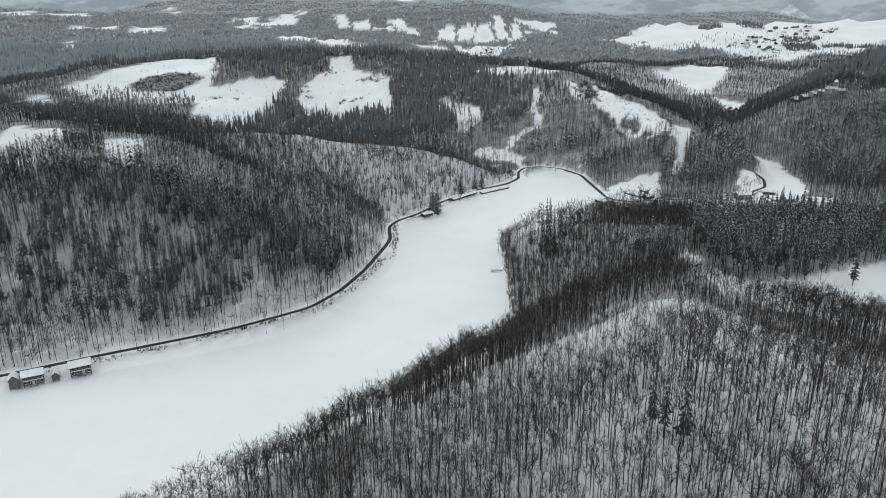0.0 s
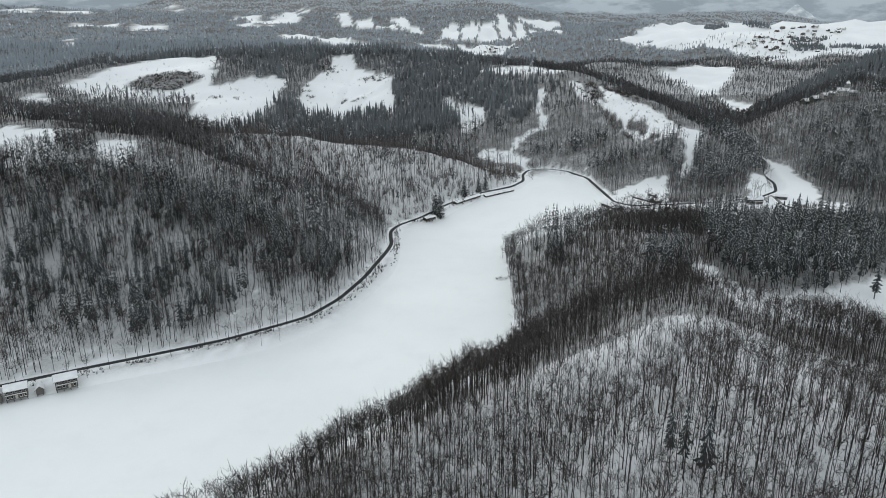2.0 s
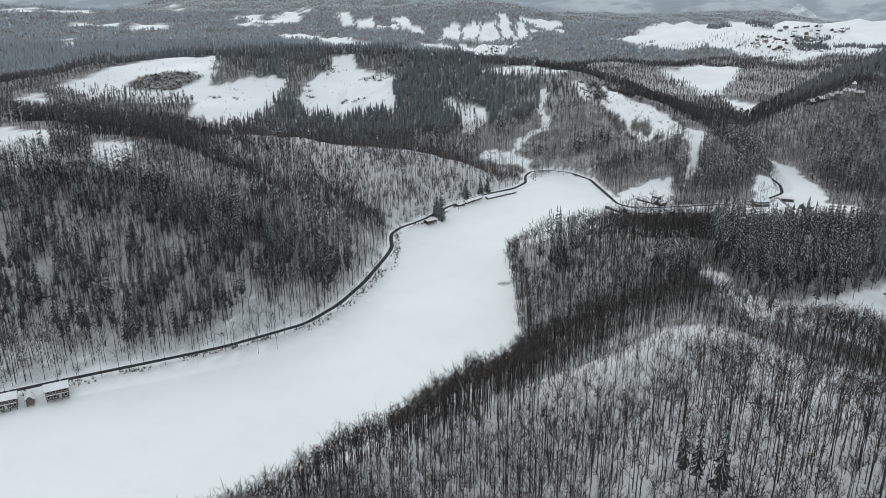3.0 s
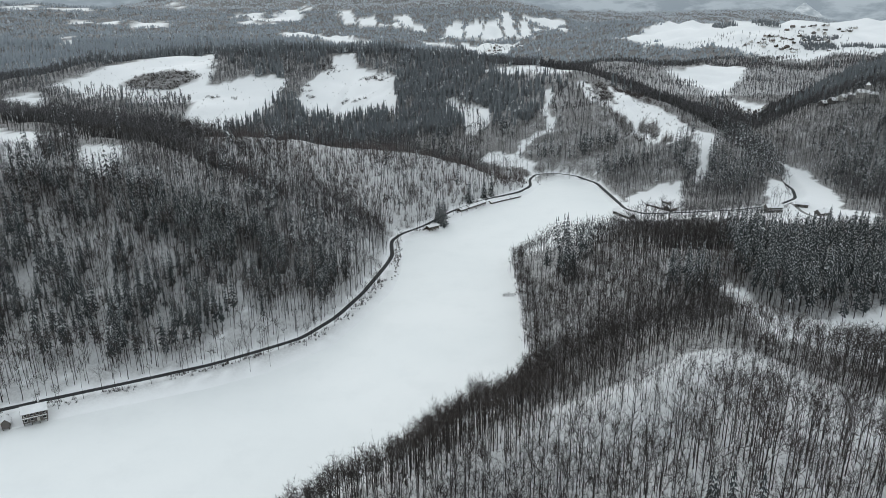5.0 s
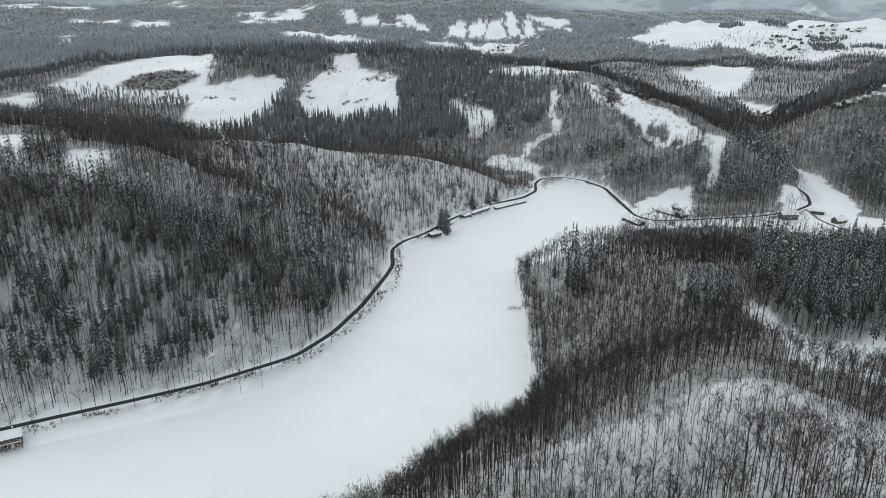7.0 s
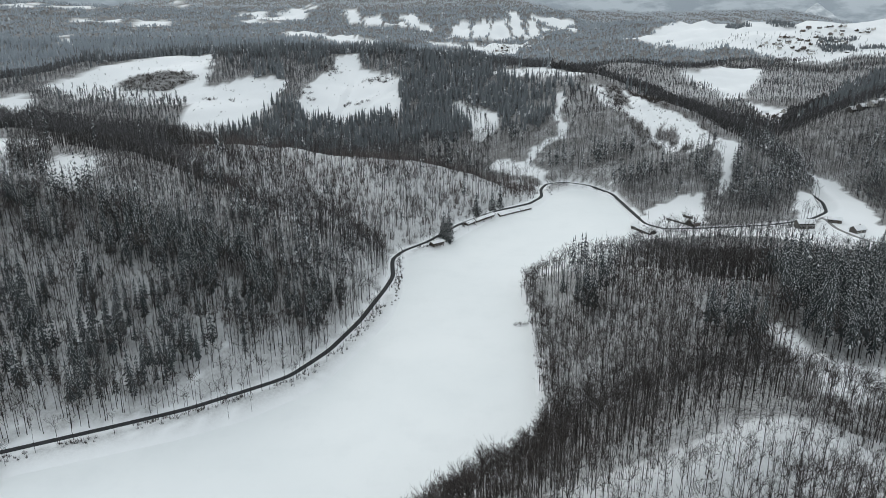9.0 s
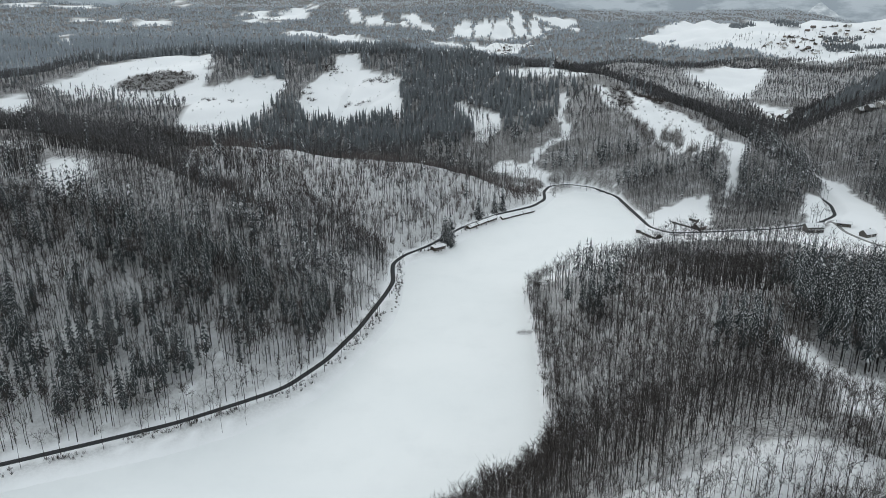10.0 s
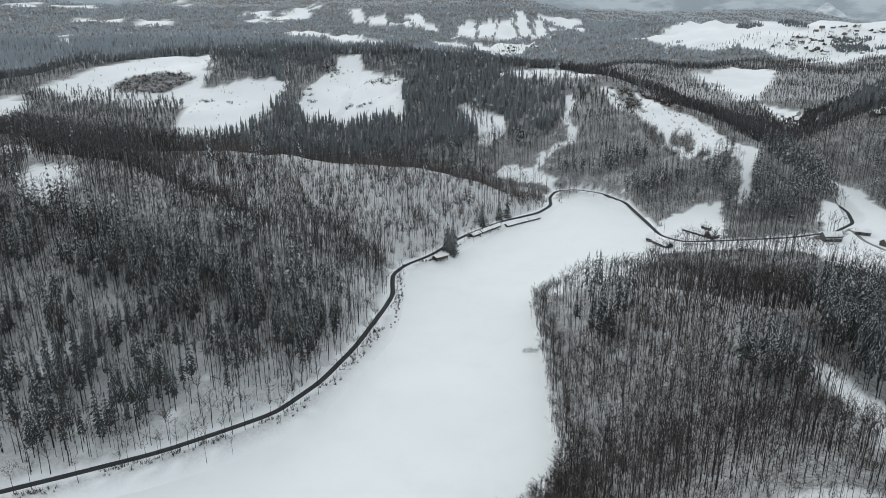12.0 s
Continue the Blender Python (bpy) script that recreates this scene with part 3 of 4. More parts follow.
def scrub_shape(seed, tall=1.0, width=0.09):
    rng, s = np.random.RandomState(seed), Shape()
    for _ in range(16):
        a, out = rng.uniform(0, 6.28), rng.uniform(0.3, 1.3)
        root = np.array((rng.normal(0, 0.5), rng.normal(0, 0.5), -0.1))
        s.blade(root, root + (math.cos(a) * out, math.sin(a) * out, tall * rng.uniform(1.5, 4.0)), width, 1, rng)
    return s


def scattered(y_low, y_high, gap, seed, side=0.66, wide=40):
    """Places on a jittered grid over the stretch of land ahead."""
    rng = np.random.RandomState(seed)
    half = abs(side * y_high) + wide
    gx, gy = np.meshgrid(np.arange(-half, half, gap), np.arange(y_low, y_high, gap))
    x = (gx + rng.uniform(-0.48, 0.48, gx.shape) * gap).ravel()
    y = (gy + rng.uniform(-0.48, 0.48, gy.shape) * gap).ravel()
    keep = np.abs(x) < side * y + wide
    return x[keep], y[keep]


def growth(x, y):
    """Trees stay lower at the shore, beside the saddle track and along the wind-swept crest of the near hill."""
    shore, _ = to_line(x, y, SHORE, True)
    crest, _ = to_line(x, y, [(50, 248), (78, 250), (98, 250), (118, 239), (150, 227), (200, 213), (300, 190)])
    track, _ = to_line(x, y, SADDLE_TRACK)
    low = np.where((y < 300) & (x > 90), np.clip(0.3 + track / 34, 0.38, 1), 1)
    return low * np.clip(0.62 + shore / 45, 0.62, 1) * np.where(x < 96, np.clip(0.42 + crest / 55, 0.6, 1), np.clip(0.22 + crest / 42, 0.28, 1))


def stand(name, shapes, x, y, materials, seed, label, low=0.7, high=1.15, slim=(0.9, 1.15)):
    """Many trees of a few shapes as one mass."""
    rng = np.random.RandomState(seed)
    if not len(x):
        return None
    z = ground_height(x, y)
    pick = rng.randint(0, len(shapes), len(x))
    size = rng.uniform(low, high, len(x)) * (1 + 0.1 * waves(x, y, 41, 60, 2))
    if y.min() < 600:
        size *= growth(x, y)
    broad = size * rng.uniform(*slim, len(x))
    turn = rng.uniform(0, 2 * math.pi, len(x))
    vs, fs, ms, base = [], [], [], 0
    for k, shape in enumerate(shapes):
        v, f, m = shape.arrays()
        w = pick == k
        n = int(w.sum())
        c, s = np.cos(turn[w])[:, None] * broad[w][:, None], np.sin(turn[w])[:, None] * broad[w][:, None]
        px = v[None, :, 0] * c - v[None, :, 1] * s + x[w][:, None]
        py = v[None, :, 0] * s + v[None, :, 1] * c + y[w][:, None]
        pz = v[None, :, 2] * size[w][:, None] + z[w][:, None]
        vs.append(np.stack([px, py, pz], -1).reshape(-1, 3))
        fs.append((f[None] + (np.arange(n) * len(v))[:, None, None]).reshape(-1, 3) + base)
        ms.append(np.tile(m, n))
        base += n * len(v)
    ob = mesh_object(name, np.concatenate(vs), np.concatenate(fs), materials, np.concatenate(ms), smooth=False)
    return tagged(ob, label, "forest", kind="stuff")


PART_NAMES = ("trunk", "crown", "snow_load")


def single_trees(name, shapes, x, y, materials, seed, label, group, low=0.75, high=1.15, broad=1.0):
    """Trees as things of their own, each with a trunk and a crown."""
    rng = np.random.RandomState(seed)
    z = ground_height(x, y)
    grown = growth(x, y)
    parts = []
    for shape in shapes:
        v, f, m = shape.arrays()
        pair = []
        for k, part in enumerate(PART_NAMES[:m.max() + 1]):
            used = np.unique(f[m == k])
            back = np.zeros(len(v), int)
            back[used] = np.arange(len(used))
            ob = mesh_object(part, v[used], back[f[m == k]], [materials[k]], smooth=False)
            pair.append(ob.data)
            bpy.data.objects.remove(ob)
        parts.append(pair)
    for i in range(len(x)):
        tree = new(name)
        size = rng.uniform(low, high) * (grown[i] if len(x) > 50 else 1)
        tree.matrix_world = pose(x[i], y[i], z[i], 0, 0, rng.uniform(0, 360)) @ Matrix.Diagonal((size * broad * rng.uniform(0.9, 1.15),) * 2 + (size, 1))
        for part, data in zip(PART_NAMES, parts[rng.randint(len(parts))]):
            piece = new(part, data)
            piece.parent = tree
            if part == "snow_load":
                piece["kind"] = "stuff"
        tagged(tree, label, "tree", group)


BARE = [bare_shape(100 + k, 5, 5, 4, 0.95, 1.9, (0.8, 0.95, 1.1)[k % 3]) for k in range(12)]
BARE_BACK = [bare_shape(150 + k, 4, 4, 3, 0.9, 2.9, (0.8, 0.95, 1.1)[k % 3]) for k in range(9)]
BARE_MID = [bare_shape(200 + k, 3, 3, 2, 0.95, 4.0, 1.0) for k in range(8)]
BARE_FAR = [far_bare_shape(300 + k) for k in range(5)]
SPRUCE = [spruce_shape(400 + k, 10, 8, 4, 0.22 + 0.06 * k) for k in range(5)]
SPRUCE_MID = [spruce_shape(500 + k, 8, 5, 3, 0.16 + 0.05 * k) for k in range(5)]
SPRUCE_BACK = [far_spruce_shape(620 + k, 2, 5) for k in range(6)]
SPRUCE_FAR = [far_spruce_shape(600 + k) for k in range(7)]
TINY_FAR = [far_spruce_shape(650 + k, 1, 4) for k in range(5)]
SAPLINGS = [scrub_shape(750 + k, 1.7, 0.05) for k in range(5)]
SCRUB = [scrub_shape(700 + k) for k in range(5)]

x, y = scattered(100, 420, 3.25, 1)
kind = woods(x, y)
near_bare = (kind == 1) & (y < 185) & (x > -20)
near_spruce = (kind == 2) & (y < 372)
bare_at, spruce_at = np.flatnonzero(near_bare)[:300], np.flatnonzero(near_spruce)[:300]
single_trees("bare_tree", BARE, x[bare_at], y[bare_at], (BARK, TWIG), 3, "tall leafless beech tree with slim grey trunk standing in snow", "bare trees on the near hill")
single_trees("spruce_tree", SPRUCE, x[spruce_at], y[spruce_at], (BARK, NEEDLES, LYING_SNOW), 4, "dark green spruce tree with snow on its branches", "spruces on the lakeside slopes", 0.6, 1.05)
stand("scrub", BARE_BACK, x[kind == 3], y[kind == 3], (MID_BARK, HILL_TWIG), 21, "thin frosted young trees on the hilltop snow", 0.25, 0.5, (1.3, 1.8))
rest = np.ones(len(x), bool)
rest[bare_at] = rest[spruce_at] = False
w = rest & (kind == 1) & (x < -45)
stand("bare_forest", BARE_BACK, x[w], y[w], (BARK, TWIG), 31, "leafless woods between spruces on the slope across the lake", 0.65, 1.1)
w = rest & (kind == 1) & (x >= -45) & (y < 290)
stand("bare_forest", BARE, x[w], y[w], (BARK, TWIG), 5, "leafless grey-brown woods on the snowy near hill", 0.75, 1.1)
w = rest & (kind == 1) & (x >= -45) & (y >= 290)
stand("bare_forest", BARE_BACK, x[w], y[w], (BARK, TWIG), 40, "leafless grey-brown woods on the wooded headland", 0.55, 0.9)
ux, uy = scattered(280, 520, 3.7, 44)
w2 = (woods(ux, uy) == 1) & ((ux > 30) & (uy < 405) | (ux < -60) & (uy > 400))
stand("bare_forest", BARE_MID, ux[w2], uy[w2], (BARK, TWIG), 45, "young leafless trees growing below the taller woods", 0.38, 0.62, (1.1, 1.5))
w = rest & (kind == 2)
stand("spruce_forest", SPRUCE, x[w], y[w], (BARK, NEEDLES, LYING_SNOW), 6, "dark spruce woods dusted with snow above the lake", 0.6, 1.05)
x, y = scattered(100, 500, 2.5, 36)
shore_at, _ = to_line(x, y, SHORE[24:39])
w = (shore_at < np.where(y < 310, 15, 9)) & (shore_at > 0.6) & ~inside(x, y, SHORE) & (waves(x, y, 64, 22, 3) > -0.5)
stand("bare_forest", BARE, x[w], y[w], (BARK, TWIG), 37, "low round-crowned bare trees along the wooded lakeshore", 0.5, 0.8, (1.3, 1.8))
x, y = scattered(190, 275, 2.4, 38)
crest_at, _ = to_line(x, y, [(98, 256), (118, 246), (150, 233), (200, 219), (300, 196)])
w = (crest_at < 6 + 1.5 * waves(x, y, 65, 18, 3)) & (x > 96)
stand("bare_forest", BARE, x[w], y[w], (BARK, TWIG), 39, "dense low thicket of bare trees along the hill's crest", 0.6, 0.9, (2.0, 2.8))
x, y = scattered(-60, 100, 5.0, 22, 0.0, 120)
kind = woods(x, y)
stand("bare_forest", BARE_MID, x[kind > 0], y[kind > 0], (BARK, TWIG), 23, "leafless woods on the slope below the start of the flight", 0.6, 1.0)
x, y = scattered(470, 600, 2.7, 66)
gully_at, _ = to_line(x, y, [(-185, 572), (-150, 560), (-125, 550), (-100, 541), (-72, 522), (-48, 503)])
w = (gully_at < 11 + 4 * waves(x, y, 67, 30, 3)) & (woods(x, y) == 1)
stand("bare_forest", BARE_MID, x[w], y[w], (BARK, TWIG), 67, "dense dark belt of bare trees in the gully between two hills", 0.6, 0.9)
for low_y, high_y, gap in ((420, 580, 3.6), (580, 820, 4.0)):
    x, y = scattered(low_y, high_y, gap, 7)
    kind = woods(x, y)
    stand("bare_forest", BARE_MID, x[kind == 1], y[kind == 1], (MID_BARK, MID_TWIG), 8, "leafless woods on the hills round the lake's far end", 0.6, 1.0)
    stand("spruce_forest", SPRUCE_MID, x[kind == 2], y[kind == 2], (MID_BARK, MID_NEEDLES, LYING_SNOW), 9, "snow-dusted spruce groups round the lake's far end", 0.55, 1.0)
    stand("scrub", SAPLINGS, x[kind == 3], y[kind == 3], (BARK, SCRUB_TWIG), 10, "reddish brown leafless saplings on a snowy slope", 1.0, 1.7, (1.2, 1.8))
x, y = scattered(820, 1200, 4.4, 11)
x2, y2 = scattered(1200, 1600, 5.8, 111)
x, y = np.concatenate([x, x2]), np.concatenate([y, y2])
kind = woods(x, y)
near_side = y < 1180
stand("scrub", SCRUB, x[kind == 3], y[kind == 3], (BARK, TWIG), 20, "brown patch of young leafless trees in a snowy field", 0.8, 1.3, (2.2, 3.2))
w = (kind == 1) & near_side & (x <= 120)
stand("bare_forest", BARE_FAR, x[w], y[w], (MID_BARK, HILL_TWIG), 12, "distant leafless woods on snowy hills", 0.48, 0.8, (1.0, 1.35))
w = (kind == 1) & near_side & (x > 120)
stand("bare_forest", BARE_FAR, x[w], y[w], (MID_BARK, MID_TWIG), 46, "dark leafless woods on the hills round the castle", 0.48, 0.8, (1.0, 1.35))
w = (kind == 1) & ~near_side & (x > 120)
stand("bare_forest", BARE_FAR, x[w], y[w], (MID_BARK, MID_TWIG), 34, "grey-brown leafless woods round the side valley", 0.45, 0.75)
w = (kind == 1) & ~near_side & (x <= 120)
stand("bare_forest", BARE_FAR, x[w], y[w], (MID_BARK, FAR_TWIG), 32, "frosted leafless woods behind the clearings, paled by painted haze", 0.5, 0.75)
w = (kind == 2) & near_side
stand("spruce_forest", SPRUCE_FAR, x[w], y[w], (BARK, RIME_HAZE), 13, "distant dark spruce plantation dusted with snow", 0.55, 0.85, (1.05, 1.35))
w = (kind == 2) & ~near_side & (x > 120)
stand("spruce_forest", SPRUCE_BACK, x[w], y[w], (BARK, RIME_HAZE), 33, "dark wooded slopes round the side valley", 0.5, 0.8, (1.1, 1.4))
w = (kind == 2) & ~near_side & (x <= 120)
stand("spruce_forest", SPRUCE_BACK, x[w], y[w], (BARK, FROST_HAZE), 19, "frosted spruce woods behind the clearings, greyed by painted haze", 0.5, 0.8, (1.1, 1.4))
x, y = scattered(1600, 2700, 8.5, 14, wide=100)
kind = woods(x, y)
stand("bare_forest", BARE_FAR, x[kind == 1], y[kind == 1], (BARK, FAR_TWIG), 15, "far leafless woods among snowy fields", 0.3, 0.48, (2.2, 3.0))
stand("spruce_forest", TINY_FAR, x[kind == 2], y[kind == 2], (BARK, FROST_HAZE), 16, "far frosted spruce woods on rolling hills, haze in their colour", 0.28, 0.45, (2.4, 3.2))
x, y = scattered(2700, 3650, 11, 17, wide=200)
kind = woods(x, y)
w = kind > 0
stand("spruce_forest", TINY_FAR, x[w], y[w], (BARK, HOAR_HAZE), 18, "hoar-frosted woods on the farthest hills, paled by painted haze", 0.2, 0.34, (3.4, 5.0))

# ---- farthest mountains ------------------------------------------------


# The snow and wood tones passed in already hold the pale blue distance haze.
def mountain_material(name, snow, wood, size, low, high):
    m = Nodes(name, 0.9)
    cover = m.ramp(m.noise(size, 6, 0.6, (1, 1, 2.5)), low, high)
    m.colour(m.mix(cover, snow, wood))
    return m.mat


def mountain_height(x, y):
    """Long ranges along the horizon, with a gap in the middle."""
    r, a = np.hypot(x, y), np.degrees(np.arctan2(x, y))
    top = 335 + 24 * waves(a * 40, r * 0 + 3, 51, 900, 4) - 108 * np.exp(-((a + 2.4) / 2.6) ** 2)
    return 40 + (top - 40) * np.sin(np.clip((r - 4000) / 640, 0, 1) * math.pi / 2) + 9 * waves(x, y, 52, 420, 3) * np.clip((4640 - r) / 300, 0, 1)


turns, outs = np.meshgrid(np.radians(np.linspace(-48, 48, 260)), np.linspace(4000, 4720, 26))
mx, my = outs * np.sin(turns), outs * np.cos(turns)
k = np.arange(mx.size).reshape(mx.shape)
quads = np.stack([k[:-1, :-1], k[:-1, 1:], k[1:, 1:], k[1:, :-1]], -1).reshape(-1, 4)
ranges = mesh_object("backdrop", np.stack([mx, my, mountain_height(mx, my)], -1).reshape(-1, 3), quads, [mountain_material("hazy_mountain_snow", (0.51, 0.545, 0.575), (0.34, 0.375, 0.41), 0.0045, 0.44, 0.56)])
tagged(ranges, "snowy mountain ranges on the horizon, haze painted into their colour", "mountains", kind="structure")


def peak_height(x, y):
    r = np.hypot((x - 1712) / 1.25, y - 3622)
    return 30 + 170 * np.clip(1 - r / 200, 0, 1) ** 1.1 + 14 * waves(x, y, 53, 120, 4) * np.clip(r / 60, 0, 1)


peak_x, peak_y = np.linspace(1430, 1990, 50), np.linspace(3380, 3860, 50)
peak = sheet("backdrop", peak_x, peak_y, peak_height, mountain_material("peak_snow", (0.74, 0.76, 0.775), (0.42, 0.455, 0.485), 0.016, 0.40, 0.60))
tagged(peak, "small white snow-covered peak before the far ranges", "mountain", kind="structure")

# ---- road --------------------------------------------------------------


def ribbon(name, line, width, lift, material, step=3.0):
    """A strip that follows a line over the land."""
    p = np.array(line, float)
    gone = np.concatenate([[0], np.cumsum(np.linalg.norm(np.diff(p, axis=0), axis=1))])
    s = np.arange(0, gone[-1], step)
    c = np.stack([np.interp(s, gone, p[:, 0]), np.interp(s, gone, p[:, 1])], 1)
    for _ in range(4):
        c[1:-1] = (c[:-2] + 2 * c[1:-1] + c[2:]) / 4
    way = np.gradient(c, axis=0)
    way /= np.linalg.norm(way, axis=1)[:, None]
    side = np.stack([-way[:, 1], way[:, 0]], 1) * width / 2
    h = ground_height(c[:, 0], c[:, 1]) + lift
    rows = [np.column_stack([c + side, h - 0.5]), np.column_stack([c + side, h]), np.column_stack([c - side, h]), np.column_stack([c - side, h - 0.5])]
    v = np.stack(rows, 1).reshape(-1, 3)
    k = np.arange(len(c) * 4).reshape(-1, 4)
    f = np.concatenate([np.stack([k[:-1, j], k[:-1, j + 1], k[1:, j + 1], k[1:, j]], -1) for j in range(3)])
    return mesh_object(name, v, f, [material])


road = ribbon("road", LAKE_ROAD, 2.6, 0.12, ASPHALT)
tagged(road, "narrow cleared asphalt road along the frozen lake", "road", kind="structure")

# ---- buildings ---------------------------------------------------------


def plain_material(name, low, high, rough=0.8, scale=1.5, stretch=None):
    m = Nodes(name, rough)
    c = m.mix(m.noise(scale, 5, 0.6, stretch), low, high)
    m.colour(m.mix(m.ramp(m.noise(0.25, 3), 0.4, 0.7, 0, 0.35), c, tuple(0.65 * v for v in low)))
    return m.mat


DARK_WOOD = plain_material("dark_stained_wood", (0.045, 0.035, 0.028), (0.10, 0.078, 0.06), 0.75, 2.0, (1, 1, 8))
GREY_WOOD = plain_material("weathered_wood", (0.09, 0.083, 0.077), (0.18, 0.165, 0.15), 0.85, 2.0, (1, 1, 8))
RED_WOOD = plain_material("reddish_wood", (0.11, 0.07, 0.055), (0.18, 0.115, 0.09), 0.8, 2.0, (1, 1, 8))
PLASTER = plain_material("pale_plaster", (0.50, 0.48, 0.45), (0.62, 0.60, 0.56), 0.9, 0.9)
STONE = plain_material("grey_stone", (0.22, 0.215, 0.205), (0.36, 0.35, 0.335), 0.9, 0.7)
TILE_ROOF = plain_material("dark_roof_tiles", (0.10, 0.075, 0.065), (0.16, 0.12, 0.105), 0.8, 1.5)
CONCRETE = plain_material("wet_concrete", (0.20, 0.20, 0.195), (0.30, 0.30, 0.29), 0.8, 0.8)
GLASS = Nodes("dark_window_glass", 0.08).colour((0.02, 0.023, 0.026)).mat
ROOF_SNOW = plain_material("roof_snow", (0.78, 0.79, 0.80), (0.86, 0.865, 0.87), 0.7, 0.8)


def part(name, bm, material, parent=None, label=""):
    """One mesh from a bmesh, as a part of a thing."""
    bmesh.ops.recalc_face_normals(bm, faces=bm.faces[:])
    me = bpy.data.meshes.new(name)
    bm.to_mesh(me)
    bm.free()
    me.materials.append(material)
    ob = new(name, me)
    ob.parent = parent
    if label:
        ob["label"] = label
    return ob


def box(x0, x1, y0, y1, z0, z1, bm=None, edge=0.0):
    bm = bm or bmesh.new()
    made = bmesh.ops.create_cube(bm, size=1.0)
    for v in made["verts"]:
        v.co = Vector(((x0 + x1) / 2 + v.co.x * (x1 - x0), (y0 + y1) / 2 + v.co.y * (y1 - y0), (z0 + z1) / 2 + v.co.z * (z1 - z0)))
    if edge:
        edges = list({e for v in made["verts"] for e in v.link_edges})
        bmesh.ops.bevel(bm, geom=edges, offset=edge, segments=1, affect="EDGES")
    return bm


def prism(profile, x0, x1):
    """A profile of (y, z) points drawn out along x."""
    bm = bmesh.new()
    a = [bm.verts.new((x0, y, z)) for y, z in profile]
    b = [bm.verts.new((x1, y, z)) for y, z in profile]
    n = len(profile)
    for i in range(n):
        bm.faces.new((a[i], a[(i + 1) % n], b[(i + 1) % n], b[i]))
    bm.faces.new(a[::-1])
    bm.faces.new(b)
    return bm


def window(parent, x, y, z, w, h, facing, frame_material):
    """A window with frame, sill and pane on the wall plane y (facing -1 or 1)."""
    f = facing
    ob = part("window", box(x - w / 2, x + w / 2, y, y + f * 0.05, z, z + h, edge=0.01), frame_material, parent)
    part("pane", box(x - w / 2 + 0.1, x + w / 2 - 0.1, y + f * 0.05, y + f * 0.07, z + 0.1, z + h - 0.1), GLASS, ob)
    part("sill", box(x - w / 2 - 0.08, x + w / 2 + 0.08, y, y + f * 0.16, z - 0.07, z), ROOF_SNOW, ob, "snow-covered sill")


